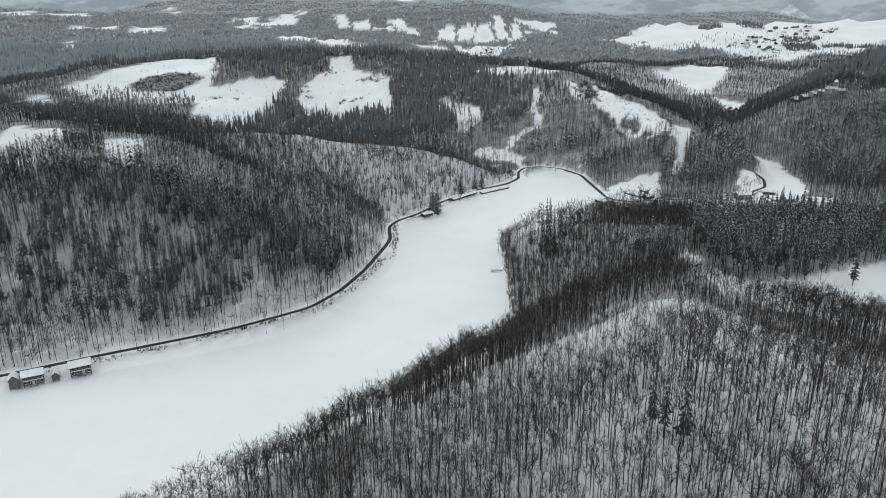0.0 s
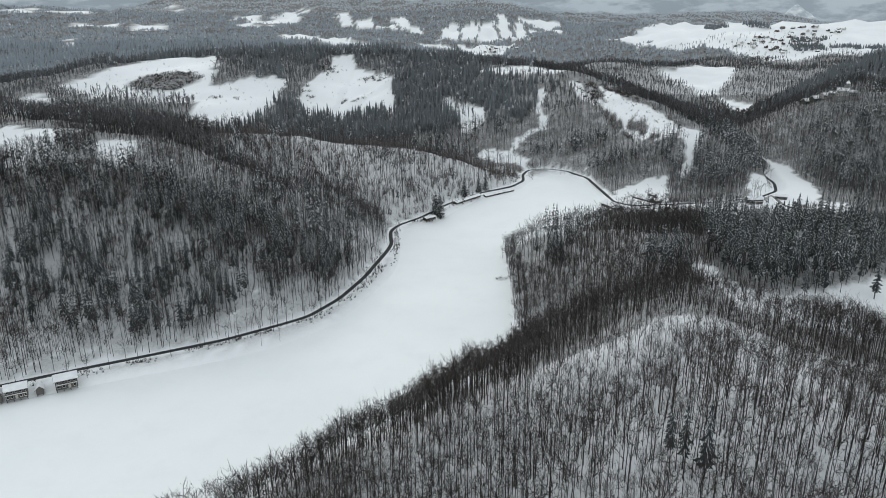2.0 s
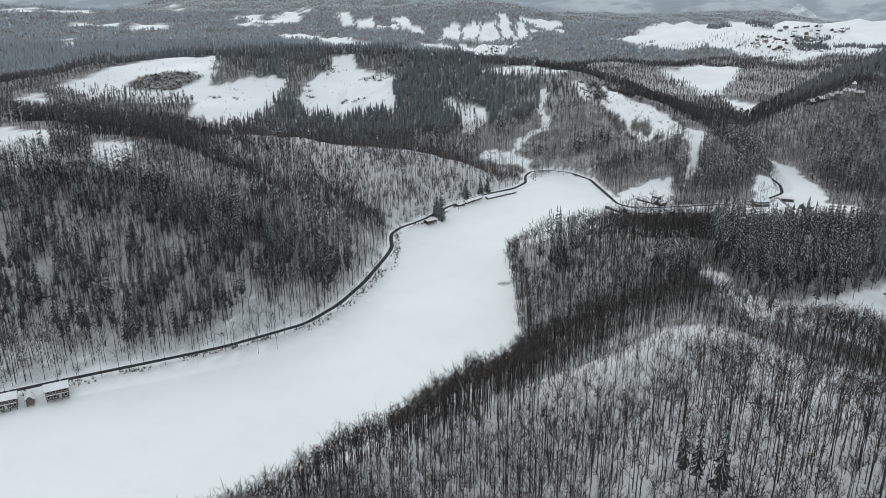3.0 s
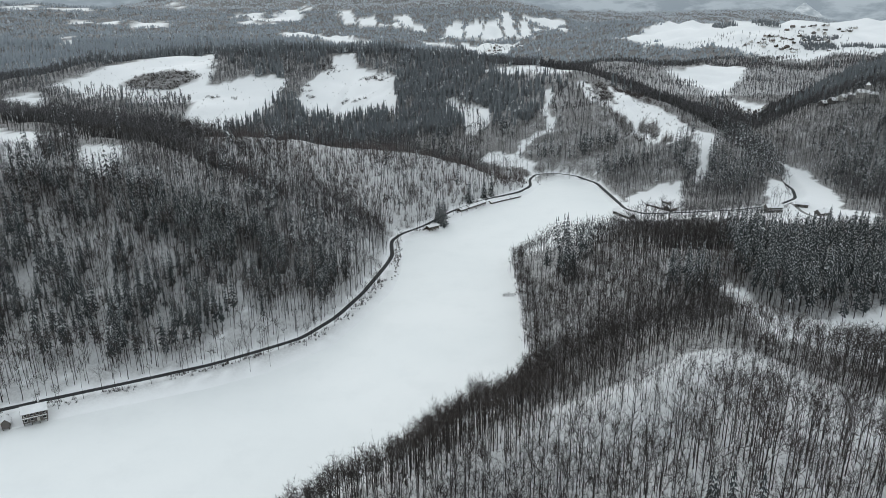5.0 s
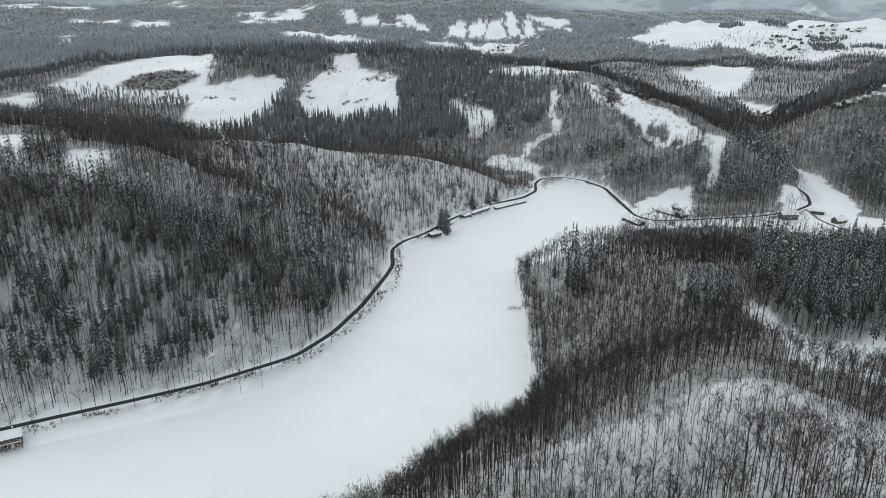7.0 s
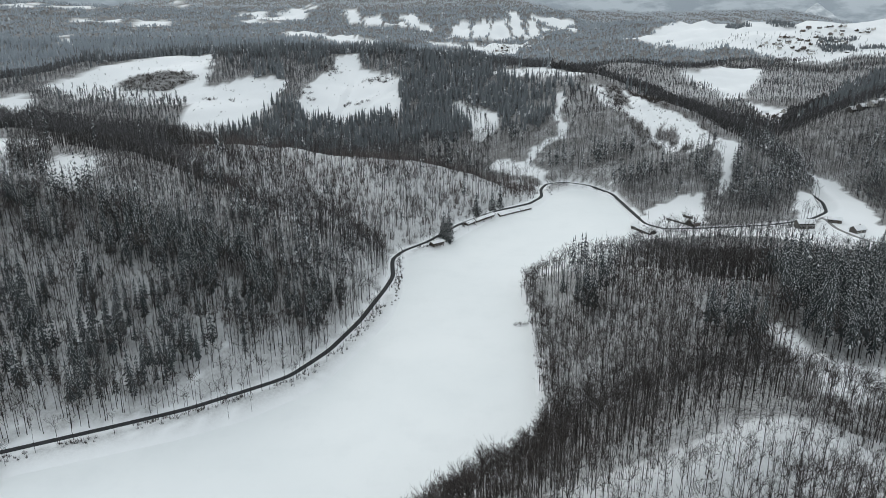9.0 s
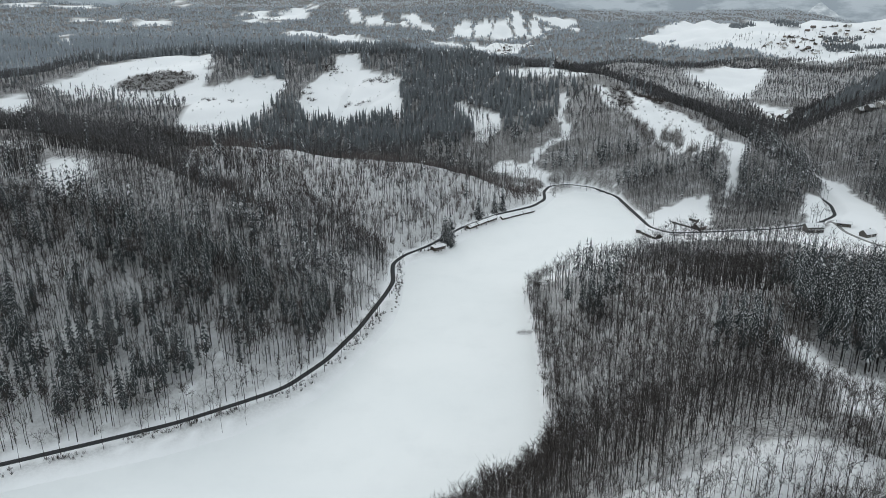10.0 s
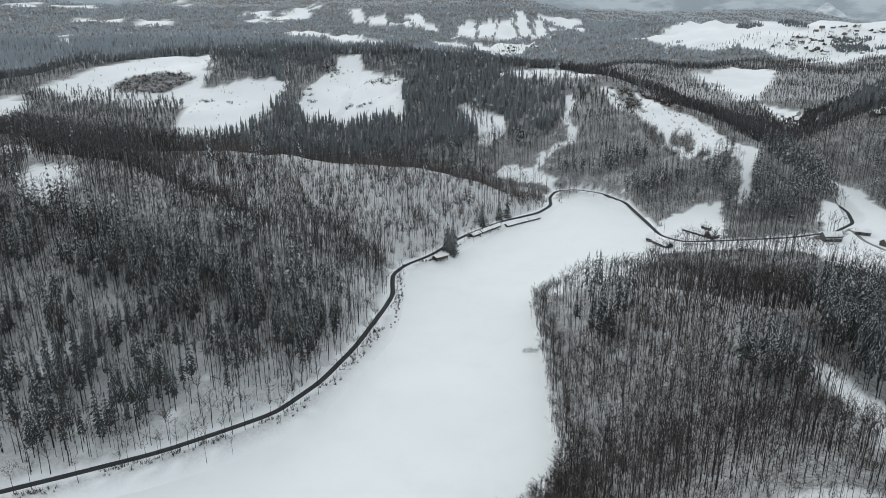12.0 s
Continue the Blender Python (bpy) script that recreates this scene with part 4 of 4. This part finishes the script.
def house(name, at, turn, w, d, storeys, wall, label, category="house", roof_rise=1.8, chimney=False, balcony=False,
          stilts=0.0, trim=None, roof=None, windows=3, group="", snow=0.32, storey=2.6):
    """A gabled house: walls, roof, snow on it, windows, a door, and what else it has. Its ridge runs along x."""
    x, y = at
    z = float(ground_height(np.array([x]), np.array([y]))[0])
    base = new(name)
    base.matrix_world = pose(x, y, max(z, 0.0) - 0.15, 0, 0, turn)
    trim, roof = trim or GREY_WOOD, roof or DARK_WOOD
    low, high = stilts, stilts + storey * storeys
    profile = [(-d / 2, low), (d / 2, low), (d / 2, high), (0, high + roof_rise), (-d / 2, high)]
    part("wall", prism(profile, -w / 2, w / 2), wall, base)
    if stilts:
        for px in np.linspace(-w / 2 + 0.3, w / 2 - 0.3, 4):
            for py in (-d / 2 + 0.3, d / 2 - 0.3):
                part("post", box(px - 0.12, px + 0.12, py - 0.12, py + 0.12, -0.6, stilts), DARK_WOOD, base)
    over, lift = 0.55, 0.14
    slope = roof_rise / (d / 2)
    for side in (-1, 1):
        y1 = side * (d / 2 + over)
        z1 = high - slope * over
        slab = [(0, high + roof_rise + 0.03), (y1, z1 + 0.03), (y1, z1 + lift), (0, high + roof_rise + lift)]
        half = part("roof", prism(slab, -w / 2 - over, w / 2 + over), roof, base)
        top = [(0, high + roof_rise + lift), (y1 * 0.98, z1 + lift + 0.02), (y1 * 0.97, z1 + lift + snow * 0.8), (y1 * 0.5, (z1 + high + roof_rise) / 2 + lift + snow), (0, high + roof_rise + lift + snow * 0.9)]
        part("snow_cover", prism(top, -w / 2 - over + 0.06, w / 2 + over - 0.06), ROOF_SNOW, half, "thick snow on the roof")
    for level in range(storeys):
        wz = low + storey * level + 0.36 * storey
        for i in range(windows):
            wx = -w / 2 + w * (i + 0.5) / windows
            if level == 0 and i == windows // 2:
                door = part("door", box(wx - 0.5, wx + 0.5, -d / 2 - 0.06, -d / 2, low, low + min(2.05, storey - 0.15), edge=0.01), trim, base)
                part("door_handle", box(wx + 0.34, wx + 0.40, -d / 2 - 0.12, -d / 2 - 0.06, low + 1.0, low + 1.1), STONE, door)
            else:
                window(base, wx, -d / 2, wz, min(1.3, w / windows * 0.55), 1.15, -1, trim)
            window(base, wx, d / 2, wz, min(1.1, w / windows * 0.5), 1.1, 1, trim)
    if balcony:
        deck = part("balcony", box(-w / 2, w / 2, -d / 2 - 1.5, -d / 2 - 0.02, low + 2.45, low + 2.6), GREY_WOOD, base)
        part("rail", box(-w / 2, w / 2, -d / 2 - 1.5, -d / 2 - 1.44, low + 3.45, low + 3.53), DARK_WOOD, deck)
        for px in np.linspace(-w / 2 + 0.04, w / 2 - 0.04, 12):
            part("baluster", box(px - 0.03, px + 0.03, -d / 2 - 1.49, -d / 2 - 1.45, low + 2.6, low + 3.45), DARK_WOOD, deck)
        part("snow_cover", box(-w / 2 + 0.1, w / 2 - 0.1, -d / 2 - 1.4, -d / 2 - 0.7, low + 2.604, low + 2.75, edge=0.04), ROOF_SNOW, deck)
    if chimney:
        stack = part("chimney", box(w * 0.18, w * 0.18 + 0.6, 0.3, 0.9, high + roof_rise * 0.5, high + roof_rise + 0.9, edge=0.02), STONE, base)
        part("snow_cap", box(w * 0.18 - 0.04, w * 0.18 + 0.64, 0.26, 0.94, high + roof_rise + 0.9, high + roof_rise + 1.08, edge=0.05), ROOF_SNOW, stack)
    return tagged(base, label, category, group)


house("boathouse", (-158.5, 288.0), 29, 8.4, 4.8, 2, GREY_WOOD, "two-storey wooden boathouse with balcony and snowy roof by the lake", "boathouse", 1.7, True, True, 0.5, PLASTER, windows=4, storey=2.15)
house("boathouse", (-175.0, 279.8), 28, 8.0, 4.6, 2, GREY_WOOD, "grey two-storey lakeside boathouse with balcony under snow", "boathouse", 1.6, True, True, 0.5, PLASTER, windows=5, storey=2.15)
house("cabin", (-181.5, 276.6), 118, 4.4, 3.8, 2, GREY_WOOD, "grey gabled cabin with snowy roof beside the boathouses", "cabin", 1.7, False, False, 0.3, PLASTER, windows=2, storey=2.1)
house("hut", (-167.3, 283.2), 118, 3.4, 2.8, 1, GREY_WOOD, "small grey wooden hut on the snowy lakeshore", "hut", 1.3, False, False, 0.3, DARK_WOOD, windows=1)
for hx, hy, turn, length in ((14.6, 591.3, 53, 9), (22.0, 601.0, 53, 11), (29.6, 611.0, 53, 11), (41.5, 624.0, 42, 9), (50.0, 631.6, 41, 12), (60.2, 640.2, 41, 12)):
    house("boat_shed", (hx, hy), turn, length, 3.8, 1, DARK_WOOD, "low dark wooden boat shed with snow-covered roof on the shore", "shed", 0.9, False, False, 0.15, GREY_WOOD, windows=3, group="boat sheds along the road", storey=1.35)
house("landing_pavilion", (-8.5, 542.0), 40, 9, 4.5, 1, DARK_WOOD, "low dark timber pavilion at the snowy lake edge", "pavilion", 0.5, False, False, 0.5, GREY_WOOD, windows=4, storey=2.0)
house("weir_house", (139.5, 571.0), 112, 15, 5.5, 1, DARK_WOOD, "long low dark building under thick snow at the dam", "building", 1.9, True, False, 0.2, GREY_WOOD, windows=6, storey=2.2)
house("hut", (136.0, 587.0), 140, 5, 4, 1, GREY_WOOD, "small snow-covered hut at the end of the dam", "hut", 1.3, False, False, 0.3, DARK_WOOD, windows=2)
house("barn", (170.5, 597.5), -56, 17, 7.0, 1, GREY_WOOD, "long low barn with snowy roof in a snowy meadow", "barn", 2.3, False, False, 0.0, DARK_WOOD, TILE_ROOF, 5, snow=0.25, storey=1.7)
house("barn_annex", (178.0, 587.5), 34, 7.5, 6.5, 1, DARK_WOOD, "dark gabled annex at the end of a long barn", "barn", 2.2, False, False, 0.0, GREY_WOOD, TILE_ROOF, 2, snow=0.05, storey=2.0)
house("shed", (180.0, 606.0), -56, 7, 2.5, 1, GREY_WOOD, "small open shed in a snowy meadow", "shed", 0.6, False, False, 0.0, DARK_WOOD, windows=2)
house("inn", (255.5, 580.5), 4, 12.0, 6.5, 2, GREY_WOOD, "grey two-storey inn with snowy roof beside the valley road", "inn", 2.0, True, True, 0.0, PLASTER, windows=5, storey=2.1)
house("shed", (283.0, 592.0), -25, 9, 5, 1, GREY_WOOD, "snow-roofed shed beside the valley road", "shed", 1.3, False, False, 0.0, DARK_WOOD, windows=2)
house("farmhouse", (287.5, 569.0), 20, 9, 6, 1, GREY_WOOD, "grey farmhouse with snowy roof in the valley meadow", "house", 2.2, True, False, 0.0, PLASTER, windows=3)

# far villages: houses a few metres wide, seen as dots
FAR_RNG = np.random.RandomState(77)


def far_house(at, turn, w, d, group):
    x, y = at
    base = new("village_house")
    base.matrix_world = pose(x, y, float(ground_height(np.array([x]), np.array([y]))[0]) - 0.3, 0, 0, turn)
    high = 3.4
    part("wall", prism([(-d / 2, 0), (d / 2, 0), (d / 2, high), (0, high + 2.4), (-d / 2, high)], -w / 2, w / 2), (PLASTER, GREY_WOOD, DARK_WOOD)[FAR_RNG.randint(3)], base)
    for side in (-1, 1):
        y1 = side * (d / 2 + 0.6)
        part("roof", prism([(0, high + 2.45), (y1, high - 0.3), (y1, high + 0.1), (0, high + 2.85)], -w / 2 - 0.5, w / 2 + 0.5), ROOF_SNOW if FAR_RNG.uniform() < 0.85 else TILE_ROOF, base)
    for i in range(2):
        wx = (i - 0.5) * w * 0.5
        part("window", box(wx - 0.6, wx + 0.6, -d / 2 - 0.05, -d / 2, 1.6, 3.2), GLASS, base)
    tagged(base, "distant village house with snowy gabled roof", "house", group)


def village(group, count, cx, cy, half_x, half_y):
    for _ in range(count):
        a, r = FAR_RNG.uniform(0, 6.28), math.sqrt(FAR_RNG.uniform(0, 1))
        far_house((cx + half_x * r * math.cos(a), cy + half_y * r * math.sin(a)), FAR_RNG.uniform(0, 180), FAR_RNG.uniform(6, 10), FAR_RNG.uniform(5, 7), group)


village("houses on the plateau", 55, 770, 1690, 110, 85)
village("houses on the plateau", 22, 900, 1820, 90, 40)
village("houses in the far valley", 30, 150, 2020, 55, 110)
village("houses in the side valley", 9, 480, 1160, 28, 40)

# ---- castle on the wooded hill -----------------------------------------
castle = new("castle")
castle_z = float(ground_height(np.array([432.0]), np.array([784.0]))[0])
castle.matrix_world = pose(428, 781, castle_z - 1.0, 0, 0, -28) @ Matrix.Scale(0.62, 4)


def castle_wing(x0, x1, y0, y1, high, rise):
    d, c = y1 - y0, (y0 + y1) / 2
    part("wall", prism([(y0, 0), (y1, 0), (y1, high), (c, high + rise), (y0, high)], x0, x1), PLASTER if high > 9 else STONE, castle)
    for side in (-1, 1):
        y2 = c + side * (d / 2 + 0.5)
        part("roof", prism([(c, high + rise + 0.05), (y2, high - 0.3), (y2, high + 0.2), (c, high + rise + 0.5)], x0 - 0.4, x1 + 0.4), ROOF_SNOW, castle, "snow-covered roof")
    for i in range(int((x1 - x0) / 3)):
        for z in np.arange(2.5, high - 1, 3.2):
            part("window", box(x0 + 1.2 + 3 * i, x0 + 2.2 + 3 * i, y0 - 0.05, y0, z, z + 1.5), GLASS, castle)


castle_wing(-14, 4, -5, 5, 10, 4.5)
castle_wing(4.2, 17, -4, 4, 8, 3.5)
castle_wing(-26, -15, -9, -2, 6, 3)
bm = bmesh.new()
bmesh.ops.create_cone(bm, cap_ends=True, segments=16, radius1=3.4, radius2=3.2, depth=22, matrix=Matrix.Translation((1, 2, 11)))
tower = part("tower", bm, STONE, castle, "round stone tower")
bm = bmesh.new()
bmesh.ops.create_cone(bm, cap_ends=True, segments=16, radius1=4.0, radius2=0.1, depth=5, matrix=Matrix.Translation((1, 2, 24.5)))
part("roof", bm, ROOF_SNOW, tower, "snowy cone roof")
part("terrace_wall", box(-20, 20, -16, -14.5, -6, 2.2), STONE, castle, "grey stone terrace wall")
tagged(castle, "pale castle with round tower and snowy roofs on a hill", "castle")
for hx, hy in ((404, 796), (397, 800), (412, 792)):
    far_house((hx, hy), 20, 9, 7, "houses beside the castle")

# ---- lane and stream bridge --------------------------------------------
lane = ribbon("lane", [(280, 604), (279, 592), (277, 578), (281, 556), (292, 535)], 2.6, 0.1, CONCRETE)
tagged(lane, "narrow half-cleared lane across the snowy valley", "lane", kind="structure")

# ---- shore spruces, islet, stones --------------------------------------
SHORE_SPRUCE = [spruce_shape(800 + k, 17, 13, 4, 0.02) for k in range(3)]
sx, sy = np.array([-4.0, -0.5, -1.0, 20.5, 33.5, 40.0]), np.array([557.5, 556.5, 552.5, 613.5, 630.0, 636.0])
single_trees("spruce_tree", SHORE_SPRUCE, sx, sy, (BARK, NEEDLES, LYING_SNOW), 30, "broad dark spruce tree beside the lakeshore road", "spruces on the shore", 0.75, 0.95, 2.0)


sx, sy = np.array([163.0, 170.0, 174.5, 183.0, 198.0]), np.array([313.0, 317.0, 318.5, 320.0, 318.5])
single_trees("spruce_tree", SPRUCE, sx, sy, (BARK, NEEDLES, LYING_SNOW), 35, "slender spruce tree alone on the snowy saddle slope", "spruces on the saddle slope", 0.7, 0.95)


def heap(name, at, shapes, radius, count, seed, label, category):
    """A low thicket or drift of twigs as one thing."""
    rng = np.random.RandomState(seed)
    s = Shape()
    for _ in range(count):
        a, r = rng.uniform(0, 6.28), radius * math.sqrt(rng.uniform(0, 1))
        root = np.array((r * math.cos(a), 0.45 * r * math.sin(a), 0.0))
        s.blade(root, root + rng.normal(0, 0.9, 3) * (1, 1, 0.2) + (0, 0, rng.uniform(0.5, 2.0)), 0.05, 0, rng)
    v, f, m = s.arrays()
    base = new(name)
    base.matrix_world = pose(at[0], at[1], 0.05, 0, 0, rng.uniform(0, 30))
    ob = mesh_object("twigs", v, f, [TWIG], smooth=False)
    ob.parent, ob["kind"] = base, "stuff"
    bm = bmesh.new()
    bmesh.ops.create_icosphere(bm, subdivisions=2, radius=1.0)
    for p in bm.verts:
        p.co = Vector((p.co.x * radius * 1.05, p.co.y * radius * 0.5, max(-0.1, p.co.z * 0.35 + 0.12 * noise.noise(p.co * 2))))
    part("mound", bm, ROOF_SNOW, base, "low snow-covered mound")
    return tagged(base, label, category)


heap("reed_islet", (37.0, 417.0), None, 4.2, 160, 61, "tiny reed and brush islet frozen into the lake", "islet")
heap("reed_islet", (86.0, 690.0), None, 4.0, 90, 62, "small brushy islet near the lake's far shore", "islet")


def boulder(at, size, seed):
    rng = np.random.RandomState(seed)
    bm = bmesh.new()
    bmesh.ops.create_icosphere(bm, subdivisions=2, radius=1.0)
    shift = Vector(rng.uniform(-5, 5, 3))
    for p in bm.verts:
        p.co *= 1 + 0.35 * noise.noise(p.co * 1.3 + shift)
        p.co = Vector((p.co.x * size, p.co.y * size * 0.8, p.co.z * size * 0.6))
    ob = part("boulder", bm, STONE)
    z = float(ground_height(np.array([at[0]]), np.array([at[1]]))[0])
    ob.matrix_world = pose(at[0], at[1], max(z, 0) + size * 0.15, 0, 0, rng.uniform(0, 360))
    tagged(ob, "grey shoreline boulder half buried in snow", "boulder", "boulders on the bank")


for k in range(14):
    boulder((-29 + FAR_RNG.uniform(-2.0, 1.5), 440 + 3.2 * k + FAR_RNG.uniform(-1, 1)), FAR_RNG.uniform(0.4, 1.1), 900 + k)

# ---- stumps and brush left on the clearings ----------------------------
x, y = scattered(860, 1170, 6.0, 90, 0.5)
cut = np.zeros(len(x), bool)
for name in ("cut_block", "lower_field", "upper_field", "hillside_field"):
    cut |= inside(x, y, OPEN_LAND[name])
cut &= (waves(x, y, 91, 40, 3) + np.random.RandomState(92).uniform(-0.9, 0.9, len(x)) > 0.75)
stand("scrub", SCRUB, x[cut], y[cut], (BARK, TWIG), 93, "stumps and brush left standing on the snowy clearings", 0.25, 0.7, (0.8, 1.6))
x, y = scattered(700, 900, 5.0, 94, 0.5)
cut = inside(x, y, OPEN_LAND["hillside_field"]) & (np.random.RandomState(95).uniform(0, 1, len(x)) < 0.45)
stand("scrub", SCRUB, x[cut], y[cut], (BARK, TWIG), 96, "low brown brush poking through the hillside snow", 0.3, 0.7, (1.0, 1.8))

# ---- hedges and small plantations on the plateau -----------------------


def grove(cx, cy, half_x, half_y, turn, gap, seed, label, shapes=TINY_FAR, materials=(BARK, RIME_HAZE), low=0.4, high=0.6):
    rng = np.random.RandomState(seed)
    gx, gy = np.meshgrid(np.arange(-half_x, half_x, gap), np.arange(-half_y, half_y, gap))
    gx = gx.ravel() + rng.uniform(-0.45, 0.45, gx.size) * gap
    gy = gy.ravel() + rng.uniform(-0.45, 0.45, gy.size) * gap
    c, s = math.cos(radians(turn)), math.sin(radians(turn))
    return stand("grove", shapes, cx + gx * c - gy * s, cy + gx * s + gy * c, materials, seed, label, low, high, (1.2, 1.8))


grove(815, 1655, 34, 20, 0, 5, 70, "dark rectangular spruce plantation in snowy fields")
grove(850, 1722, 44, 9, 8, 5, 71, "dark strip of spruces across a snowy field")
grove(900, 1655, 34, 7, 0, 5, 72, "dark hedge of spruces in a snowy field")
grove(985, 1660, 48, 7, 0, 5, 73, "dark hedge of spruces in a snowy field")
grove(720, 1960, 24, 30, 0, 6, 74, "dark spruce copse on the plateau's edge")
grove(810, 1925, 26, 30, 0, 6, 75, "dark spruce copse on the plateau's edge")
grove(770, 1690, 120, 95, 0, 17, 76, "bare orchard and garden trees among village houses", BARE_FAR, (BARK, FAR_TWIG), 0.4, 0.7)
grove(600, 1760, 70, 20, 15, 13, 77, "bare copse on the plateau fields", BARE_FAR, (BARK, FAR_TWIG), 0.4, 0.7)
grove(150, 2020, 55, 120, 0, 17, 78, "bare garden trees among distant village houses", BARE_FAR, (BARK, FAR_TWIG), 0.4, 0.7)

# ---- brush along the banks ---------------------------------------------


def bank_brush(line, side_low, side_high, step, seed, label, name="scrub", shapes=SCRUB, low=0.35, high=0.9, gaps=-0.15):
    """Low brush strewn beside a line, between two distances to its right."""
    rng = np.random.RandomState(seed)
    p = np.array(line, float)
    gone = np.concatenate([[0], np.cumsum(np.linalg.norm(np.diff(p, axis=0), axis=1))])
    s = np.arange(0, gone[-1], step)
    s = s + rng.uniform(-0.5, 0.5, len(s)) * step
    c = np.stack([np.interp(s, gone, p[:, 0]), np.interp(s, gone, p[:, 1])], 1)
    way = np.stack([np.interp(s + 2, gone, p[:, 0]), np.interp(s + 2, gone, p[:, 1])], 1) - c
    way /= np.linalg.norm(way, axis=1)[:, None] + 1e-9
    off = rng.uniform(side_low, side_high, len(s))
    x, y = c[:, 0] + way[:, 1] * off, c[:, 1] - way[:, 0] * off
    dry = ~inside(x, y, SHORE) & (waves(x, y, 63, 26, 3) > gaps)
    return stand(name, shapes, x[dry], y[dry], (BARK, TWIG), seed, label, low, high, (1.0, 1.6))


bank_brush(LAKE_ROAD[1:17], 2.6, 7.5, 0.9, 81, "brown brush on the bank between road and lake")
bank_brush(SHORE[24:36], -5.0, 1.0, 1.3, 82, "brown brush along the wooded lakeshore")
bank_brush(LAKE_ROAD[1:13], -6.5, -3.2, 4.5, 83, "row of small bare trees along the lakeshore road", "bare_forest", BARE, 0.5, 0.85, -0.7)
bank_brush(LAKE_ROAD[1:17], 2.4, 5.5, 7.0, 84, "single bare trees on the bank below the road", "bare_forest", BARE, 0.45, 0.8, -0.3)
